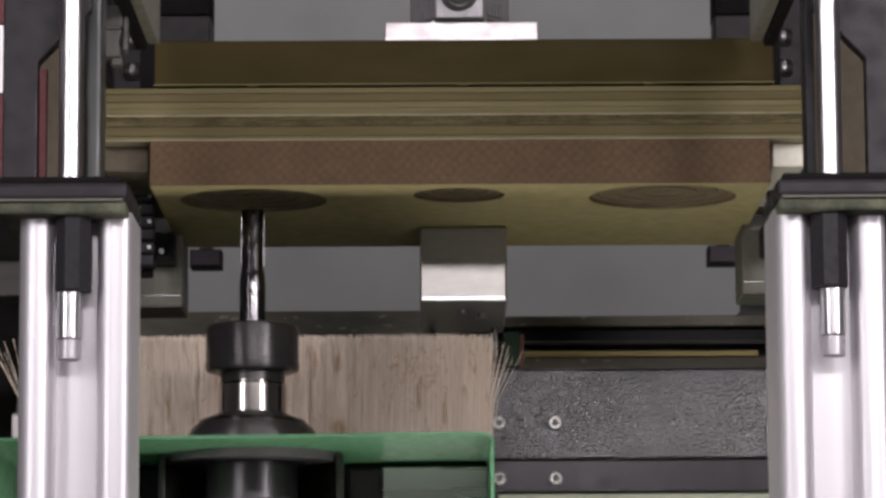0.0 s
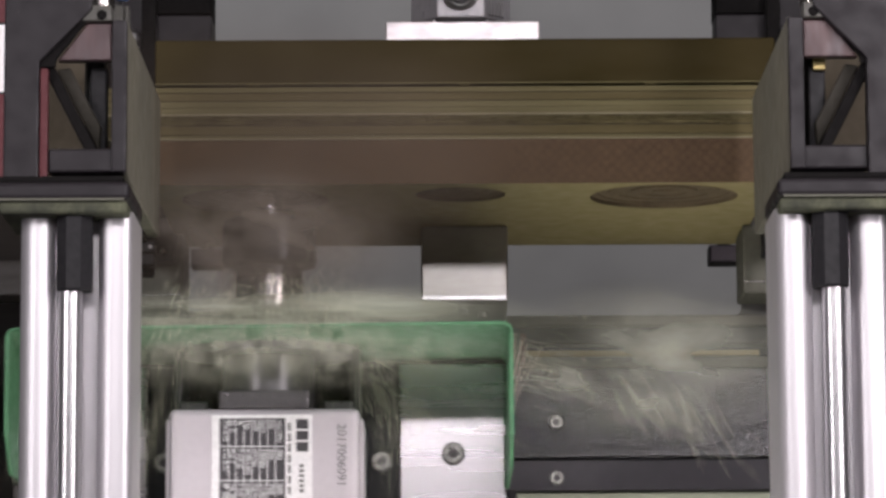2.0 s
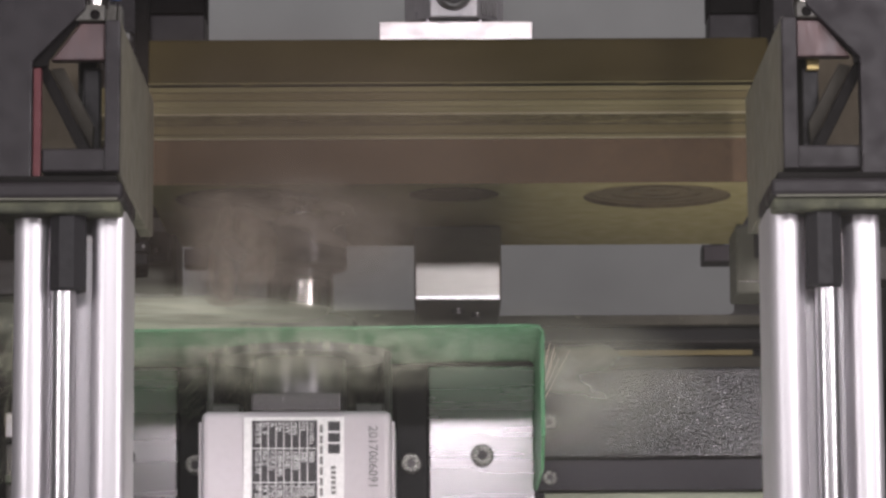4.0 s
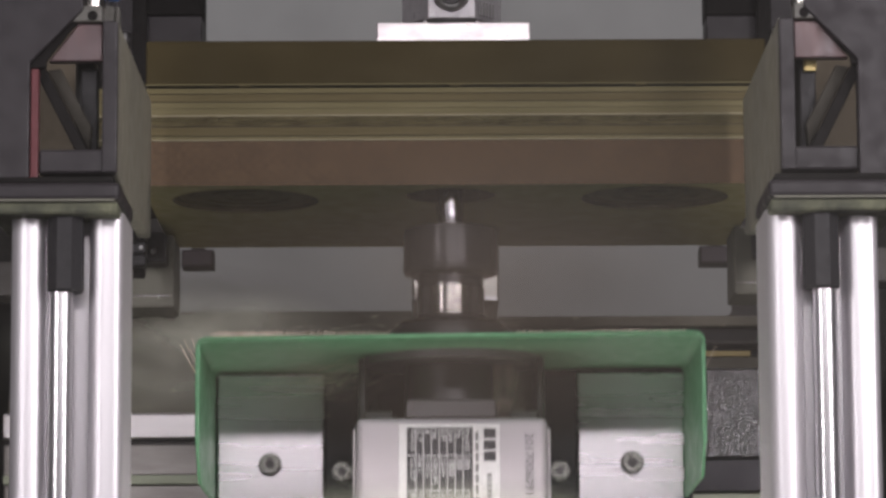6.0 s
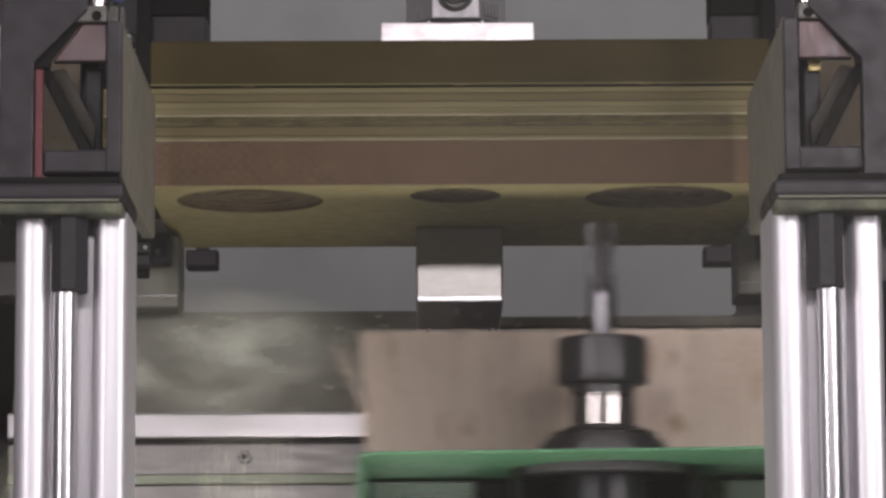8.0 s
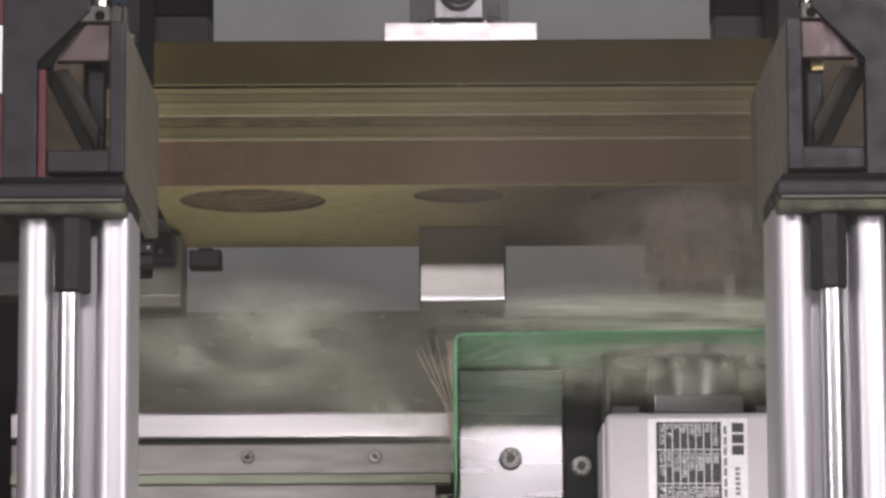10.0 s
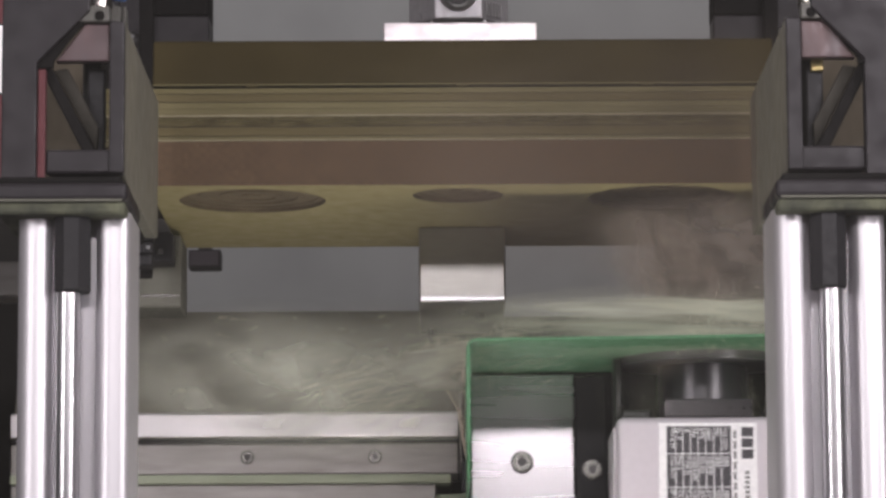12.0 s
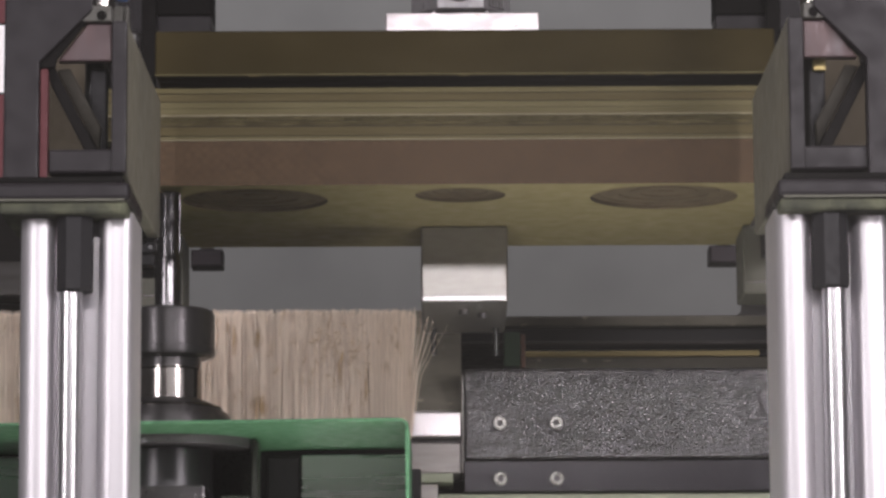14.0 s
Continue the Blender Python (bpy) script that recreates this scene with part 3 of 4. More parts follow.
# ---- columns with their lifting clamps ----
def column(x, s, label):
    """s: +1 where the working side lies towards plus x. Local x points to the working side."""
    c = thing("lift_column", x, 1.68, 1.075, label, "column", "lift columns")
    def X(a, b):
        return (a, b) if s > 0 else (-b, -a)
    def arc(cx, cy, r, a0, a1, n=10):
        return [(cx + r * math.cos(radians(a0 + (a1 - a0) * i / n)), cy + r * math.sin(radians(a0 + (a1 - a0) * i / n))) for i in range(n + 1)]
    half = .026
    prof = [(-half, .05)] + arc(-half + .0085, .004, .0085, 180, 350) + [(-half + .017, .010), (-half + .0355, .010)]
    prof += arc(half - .0090, .005, .0070, 190, 275, 6) + arc(half - .0045, .003, .0045, 250, 360, 6) + [(half, .05)]
    bm = prism(prof, 0, .347, "z", 0)
    for f in bm.faces:
        f.smooth = abs(f.normal.z) < .5
    for e in bm.edges:
        if len(e.link_faces) == 2 and e.calc_face_angle(0) > .7:
            e.smooth = False
    part("extrusion", bm, "column", c, "bright anodised aluminium profile")
    a, b = X(-.036, .0258)
    part("cap", box(a, b, -.018, .055, .3500, .3583, .0022, seg=3), "purple", c, "dark cap plate")
    # thin pale strip along the cap's lower front edge
    a, b = X(-.0355, .0235)
    part("pale_edge", box(a, b, -.0188, -.0172, .3494, .3506, .0005), "rest", c, "pale strip along the edge of the cap")
    # black inset slab, coloured as the dark gap above the cap
    a, b = X(-.036, .0225)
    part("cap_gap", box(a, b, -.0125, .05, .3585, .362, .0012), "soot", c)
    a, b = X(-.034, .0248)
    part("cap_underside", box(a, b, -.0165, .052, .3438, .3497, .0016), "dusty_green", c, "underside coated with greenish dust")
    part("bush", lathe([(.0082, .309), (.0088, .310), (.0088, .347)], 8, m=pose(-.0002 if s > 0 else -.0010, -.004, 0, 0, 0, 22.5), smooth=False), "black", c, "octagonal black guide bush")
    # upright frame plate with a cut corner
    pts = [(-.060, .3625), (-.0185, .3625), (-.0185, .4185), (.0060, .4435), (.0060, .56), (-.060, .56)]
    part("frame_plate", prism([(p * s, q) for p, q in pts], .002, .012), "purple", c, "dark frame plate with a cut corner")
    part("backing_board", box(*X(-.033, -.0045), .115, .119, .36, .56, .0006), "backing", c, "brown backing board")
    part("backing_stay", box(*X(-.033, -.022), .055, .1148, .352, .362, .0006), "black", c)
    if s < 0:
        part("guide_bar", box(*X(.0020, .0065), .035, .055, .3622, .56, .001), "black", c)
        return c
    a, b = X(-.0183, -.0145)
    part("red_edge", box(a, b, .004, .01, .3625, .4158, .0006), "red", c, "red painted edge")
    part("red_field", box(-.0600, -.0346, .0003, .0018, .4370, .56, .0004), "red", c, "red painted field")
    part("label_strip", box(-.052, -.0347, .0003, .0018, .404, .436, .0004), "label", c, "white strip")
    part("red_panel", box(-.0600, -.0346, .0003, .0018, .3625, .403, .0004), "red", c, "red painted field")
    part("guide_bar", box(*X(-.0005, .0085), .035, .055, .3622, .56, .0025, seg=3), "guide", c)
    return c


def clamp(x, s, label):
    """Lifting clamp; x: the face that looks at the boards; s as for the column."""
    k = thing("side_clamp", x, 1.69, 1.4425, label, "clamp", "side clamps")
    def X(a, b):
        return (a, b) if s > 0 else (-b, -a)
    plate = [(0, 0), (0, .0725), (.2, .0725), (.2, .0), (.19, -.0015), (.012, -.0015)]
    part("pressure_plate", prism(plate, *X(-.0062, 0), axis="x", bevel=.0008), "plate", k, "worn grey pressure plate")
    part("front_bar", box(*X(-.0068, .0002), -.006, -.0003, -.001, .0712, .0008), "purple", k)
    part("foot_bar", box(*X(-.0365, -.0004), -.004, .006, -.0008, .0105, .0012), "purple", k)
    part("foot_under", box(*X(-.0355, -.007), .0062, .05, -.0040, .0085, .001), "black", k)
    part("lower_rail", box(*X(-.0125, -.0065), .0505, .195, -.0042, .0050, .001), "soot", k)
    pts = [(-.0325, .0525), (-.0070, .0525), (-.0070, .0703), (-.0187, .0703)]
    part("gusset", prism([(p * s, q) for p, q in pts], -.003, .004), "gusset", k, "pinkish grey steel gusset")
    pts = [(-.0420, .0485), (-.0330, .0490), (-.0328, .0523), (-.0187, .0704), (-.0240, .0704), (-.0420, .0523)]
    part("upper_strut", prism([(p * s, q) for p, q in pts], -.0055, -.0032), "soot", k)
    pts = [(-.0400, .0500), (-.0340, .0500), (-.0139, .0105), (-.0198, .0105)]
    part("diagonal_strut", prism([(p * s, q) for p, q in pts], -.001, .016), "soot", k)
    # brown-grey face, lighter than the black strut beside it
    pts = [(-.0338, .0500), (-.0275, .0510), (-.0128, .0230), (-.0137, .0110)]
    part("strut_face", prism([(p * s, q) for p, q in pts], .006, .02), "strut", k)
    cl = part("clevis", prism([(p * s, q) for p, q in [(-.0240, .0706), (-.0070, .0706), (-.0070, .0784), (-.0173, .0784)]], -.0065, .006), "clevis", k, "grey clevis")
    part("pin", lathe([(.0024, 0), (.0024, .0003), (.0003, .0003)], 20, m=facing(-.0116 * s, -.0065, .0735)), "soot", cl)
    part("lift_rod", lathe([(.0064, .0786), (.0064, .2)], 28, m=pose(-.0125 * s, .003, 0)), "steel", k)
    part("hose_fitting", box(*X(-.0065, -.0005), .004, .012, .084, .092, .001), "blue", k, "blue hose fitting")
    part("hanging_plug", box(*X(-.0185, -.0105), .012, .02, .0110, .0520, .001), "black", k)
    if s < 0:
        part("brass_nut", box(*X(-.0185, -.0125), .008, .012, .0485, .0540, .0006), "brass", k)
    # rod that slides down in the column's groove
    part("slide_rod", lathe([(.0050, -.1835), (.0058, -.1828), (.0058, -.0080)], 32, m=pose(-.0241 if s > 0 else .0177, -.014, 0)), "chrome", k, "chromed piston rod")
    part("rod_end", lathe([(.0044, -.1930), (.0052, -.1924), (.0052, -.1837)], 32, m=pose(-.0241 if s > 0 else .0177, -.014, 0)), "cylinder", k, "dull grey rod end")
    return k


# ---- milling head ----
def milling_head():
    h = thing("milling_head", 0, 1.95, 1.3385, "green-hooded milling spindle with pale grey motor and black collet nut", "milling head")
    # hood: roof with a round opening, tapered cheeks
    def hood_roof():
        bm = bmesh.new()
        y0, y1, x0, x1 = -.095, .062, -.1241, .1231
        n = 48
        r = .047
        out = [bm.verts.new(v) for v in ((x0, y0, 0), (x1, y0, 0), (x1, y1, 0), (x0, y1, 0))]
        e = [bm.edges.new((out[i], out[(i + 1) % 4])) for i in range(4)]
        ring = [bm.verts.new((r * math.cos(2 * math.pi * i / n), r * math.sin(2 * math.pi * i / n), 0)) for i in range(n)]
        e += [bm.edges.new((ring[i], ring[(i + 1) % n])) for i in range(n)]
        bmesh.ops.triangle_fill(bm, use_beauty=True, use_dissolve=False, edges=e)
        ext = bmesh.ops.extrude_face_region(bm, geom=bm.faces[:])
        for v in ext["geom"]:
            if isinstance(v, bmesh.types.BMVert):
                v.co.z += .0013
        bmesh.ops.recalc_face_normals(bm, faces=bm.faces)
        bmesh.ops.transform(bm, matrix=pose(0, 0, .0514, 0, -.5, 0), verts=bm.verts)
        return bm
    hood = part("hood", hood_roof(), "green", h, "glossy green sheet hood")
    part("front_lip", box(-.1241, .1231, -.0966, -.0952, .0514, .0528, .0004, m=pose(0, 0, 0, 0, -.5, 0)), "green", hood)
    for s in (-1, 1):
        x = -.1285 if s < 0 else .1275
        pts = [(-.095, .0473), (-.095, -.004), (-.075, -.020), (.06, -.020), (.06, .0473)]
        cz = .0473 + (.0011 if s > 0 else -.0011)
        ring = [(x - s * .0044 + s * r * math.cos(radians(a)), cz + r * math.sin(radians(a))) for r, turn in ((.0054, 1), (.0041, -1)) for a in range(0, 91, 15)[::turn]]
        part("shoulder", prism(ring, -.0960, .062, bevel=.0002), "green", hood, "rounded folded shoulder")
        part("cheek", prism([(a, b + (.0011 if s > 0 else -.0011)) for a, b in pts], x - .0008, x + .0008, "x", .0004), "green", hood)
        part("cheek_rim", box(x - .0011, x + .0011, -.0960, -.094, -.004, .0471, .0005), "green", hood)
    part("back_plate", box(-.129, .128, .054, .0615, -.20, .0512, .001, m=pose(0, 0, 0, 0, -.5, 0)), "black", h, "black carrier plate")
    for s in (-1, 1):
        b = part("side_block", box(min(s * .0687, s * .1265), max(s * .0687, s * .1265), .043, .0538, -.12, .0485, .0010), "alu", h, "brushed aluminium side block")
        socket_screw(b, s * .0980, .043, -.0005, .0056, "bolt", "bolt", "bright socket head bolt")
        part("flange_bar", box(min(s * .0505, s * .0683), max(s * .0505, s * .0683), .0460, .0538, -.12, .0480, .001), "black", h, "black flange bar")
        socket_screw(h, s * .0590, .046, -.0045, .0052, "bolt", "flange_bolt", "bright hexagon bolt")
    # spindle
    part("cylinder_nose", lathe([(.0240, .0147), (.0245, .0155), (.0245, .0500), (.0240, .0503)], 64), "nose", h, "glossy black spindle nose")
    arc = [(r * math.cos(radians(a)), r * math.sin(radians(a))) for r, turn in ((.0495, 1), (.0462, -1)) for a in range(-12, 193, 6)[::turn]]
    bm = prism([(a, b - .006) for a, b in arc], .0150, .0500, "z", .0004)
    for f in bm.faces:
        f.smooth = abs(f.normal.z) < .5
    part("spindle_shell", bm, "shell", h, "half-round black spindle shell")
    for s in (-1, 1):
        part("shell_lug", box(min(s * .030, s * .0455), max(s * .030, s * .0455), -.034, -.012, .0149, .0205, .0012), "shell", h, "dark lug on the motor's shoulder")
    part("flange_disc", lathe([(.0458, .047), (.0464, .0545), (.0464, .0572), (.0455, .0584), (.0350, .0590)], 64), "flange", h, "smoky grey flange disc")
    part("dome", lathe([(.0358, .0588), (.0352, .0615), (.0320, .0662), (.0258, .0705), (.0195, .0735), (.0178, .0740)], 64), "nut", h, "black domed seal")
    part("dome_ring", lathe([(.0288, .0686), (.0292, .0692), (.0280, .0702), (.0262, .0702)], 64), "steel", h)
    part("taper_collar", lathe([(.0180, .0738), (.0180, .0890), (.0172, .0900), (.0172, .0905)], 48), "steel", h, "polished steel collar")
    part("dark_neck", lathe([(.0176, .0905), (.0176, .0970)], 48), "nut", h)
    part("collet_nut", lathe([(.0215, .0955), (.0246, .0965), (.0253, .0980), (.0253, .1010), (.0250, .1014), (.0250, .1185), (.0241, .1205), (.0215, .1215), (.008, .1216)], 64), "nut", h, "black collet nut")
    part("milling_cutter", lathe([(.0070, .1210), (.0070, .1440), (.0066, .1490), (.0060, .1515), (.0060, .1835), (.0058, .1842), (.0008, .1845)], 32), "tool", h, "straight ground steel cutter")
    part("cutter_edge", box(-.0064, .0064, -.0007, .0007, .153, .1843, .0002), "tool", h)
    # motor
    motor = part("motor_housing", box(-.0495, .0495, -.050, .045, -.16, .0147, .0035, seg=3), "motor", h, "pale grey motor housing")
    part("nose_collar", box(-.0238, .0232, -.0492, .0, .0149, .0245, .0010), "nut", h, "dark grey collar plate")
    for s in (-1, 1):
        part("side_fin", box(min(s * .0496, s * .0512), max(s * .0496, s * .0512), -.046, .02, -.14, .0095, .0005), "motor", motor)
    plate = part("rating_plate", box(-.0275, .0248, -.0507, -.0501, -.085, .0115, .0002), "label", motor, "white rating plate with black table")
    y = -.0509
    # dark ruled table, columns read downwards
    part("table", box(-.0232, .0109, y, y + .0003, -.080, .0096, 0), "ink", plate, "dark printed table")
    # maker's mark as plain shapes
    for a, b, c, d in ((.0165, .0228, .0040, .0090), (.0165, .0228, -.0018, .0030), (.0165, .0228, -.0078, -.0028)):
        part("maker_mark", box(a, b, y, y + .0003, c, d, 0), "ink", plate)
    for k in range(6):
        part("type_bar", box(.0181, .0206, y, y + .0003, -.0290 + .0026 * k, -.0273 + .0026 * k, 0), "ink_soft", plate)
    for k in range(7):
        part("small_print", box(.0122, .0138, y, y + .0003, -.030 + .0055 * k, -.0258 + .0055 * k, 0), "ink_soft", plate)
    turn = lambda px, pz: Matrix.Translation((px, y - .0002, pz)) @ pose(0, 0, 0, 90) @ pose(0, 0, 0, 0, 0, -90)
    cols = [(.0040, ("V(\u00b110%)", "380", "380")), (-.0002, ("Hz", "300", "350")), (-.0043, ("rpm", "18000", "21000")), (-.0084, ("kW", "3(3.60)", "3(3.60)")),
            (-.0125, ("Hp", "4.08(4.89)", "4.08(4.89)")), (-.0166, ("A", "7.7(9.3)", "7.7(9.3)")), (-.0205, ("Is. F", "Poli 2", "TA 20\u00b0C")), (-.0242, ("TH 0.75", "Cos 0.77", "IP 50"))]
    for cx, words in cols:
        for wz, word in zip((.0086, -.0062, -.0240), words):
            lettering(word, .0040 if len(word) < 6 else .0033, plate, turn(cx + .0039, wz), "label")
    for cx in (.0019, -.0022, -.0063, -.0104, -.0145, -.0186, -.0224):
        part("rule", box(cx + .0037, cx + .0041, y - .0002, y + .0003, -.079, .0090, 0), "label", plate)
    for cz in (-.0050, -.0228, -.041):
        part("rule", box(-.0229, .0106, y - .0002, y + .0003, cz - .0002, cz + .0002, 0), "label", plate)
    m = Matrix.Translation((.0398, -.0503, .0068)) @ pose(0, 0, 0, 90) @ pose(0, 0, 0, 0, 0, -90)
    lettering("2017006091", .0066, motor, m, "ink_soft", "serial_print")
    return h


def brush():
    b = thing("brush_strip", 0, 2.04, 1.4150, "long upright brush strip of cream bristles with sawdust", "brush")
    rng = random.Random(5)
    bm = bmesh.new()
    verts, faces = [], []
    def bristle(x, y, top, lean, w, length):
        i = len(verts)
        zs = (-length, -length * .45, top)
        for k, z in enumerate(zs):
            dx = lean * (k / 2) ** 1.6
            ww = w * (1, .95, .7)[k]
            for a, c in ((-1, -1), (1, -1), (0, 1)):
                verts.append((x + dx + a * ww, y + c * ww, z))
        for k in range(2):
            for j in range(3):
                p, q = i + 3 * k + j, i + 3 * k + (j + 1) % 3
                faces.append((p, q, q + 3, p + 3))
        faces.append((i + 6, i + 7, i + 8))
    for i in range(6600):
        x = rng.uniform(-.1265, .1265)
        e = (abs(x) / .1265) ** 14 * math.copysign(1, x)
        bristle(x, rng.uniform(-.009, .009), rng.uniform(-.003, .0012), e * rng.uniform(0, .006) + rng.gauss(0, .0016), rng.uniform(.00010, .00021), .09)
    for s in (-1, 1):
        for i in range(14):
            bristle(s * .1262, rng.uniform(-.009, .009), rng.uniform(-.012, .0), s * rng.uniform(.001, .024), .0002, .08)
    me = bpy.data.meshes.new("bristles")
    me.from_pydata(verts, [], faces)
    me.materials.append(M["bristle"])
    o = new("bristles", me)
    o.parent = b
    tagged(o, "dense cream bristles", kind="stuff")
    bm = bmesh.new()
    for i in range(110):
        x, z = (rng.gauss(.088, .012), rng.gauss(-.022, .008)) if i < 60 else (rng.uniform(-.12, .12), rng.uniform(-.06, -.004))
        n = rng.uniform(.0006, .0022)
        box(-n, n, -.00015, .00015, -.0002, .0002, 0, bm, m=pose(x, -.0098 - rng.uniform(0, .0012), z, 0, rng.uniform(-85, 85), rng.uniform(-30, 30)))
    tagged(part("caught_splinters", bm, "splinter", b, "tan splinters caught between the bristles"), kind="stuff")
    part("holder", box(-.133, .133, -.011, .011, -.26, -.088, .001), "black", b)
    return b


# ---- flying sawdust ----
def veil(name, half, mat, label, bow=0.0):
    """A lumpy, bulging sheet of dust, open behind."""
    bm = bmesh.new()
    bmesh.ops.create_icosphere(bm, subdivisions=4, radius=1)
    for v in bm.verts:
        k = 1 + .18 * noise.noise(v.co * 2.3)
        v.co = ((v.co.x - bow * v.co.z ** 2) * half[0], v.co.y * half[1] * k, v.co.z * half[2])
    bmesh.ops.delete(bm, geom=[v for v in bm.verts if v.co.y > .12 * half[1]], context="VERTS")
    for f in bm.faces:
        f.smooth = True
    return solid(name, bm, mat, label, "sawdust", "dust clouds", "stuff")


def chip_clump(seed):
    """A loose handful of splinters flying along x."""
    rng = random.Random(seed)
    verts, faces = [], []
    for i in range(190):
        x, y, z = rng.gauss(0, .018), rng.gauss(0, .010), rng.gauss(0, .0075)
        d = Vector((1, rng.gauss(0, .22), rng.gauss(-.12, .25))).normalized() * rng.uniform(.0015, .006)
        w = rng.uniform(.00003, .00007)
        p = Vector((x, y, z))
        k = len(verts)
        for q in (p - d, p + d):
            verts += [q + Vector((0, -w, -w)), q + Vector((0, w, -w)), q + Vector((0, 0, w * 1.4))]
        faces += [(k, k + 1, k + 4, k + 3), (k + 1, k + 2, k + 5, k + 4), (k + 2, k, k + 3, k + 5), (k, k + 2, k + 1), (k + 3, k + 4, k + 5)]
    me = bpy.data.meshes.new("wood_chips")
    me.from_pydata(verts, [], faces)
    me.materials.append(M["chip"])
    return me


hall()
press = boards()
rear()
beam()
column(-.1706, 1, "bright aluminium lift column with dark cap and red-edged frame")
column(.1786, -1, "bright aluminium lift column with dark cap and frame plate")
clamp_left = clamp(-.1486, 1, "dark steel side clamp with a worn pressure plate")
clamp_right = clamp(.1612, -1, "dark steel side clamp with a worn pressure plate")
head = milling_head()
bristle_brush = brush()

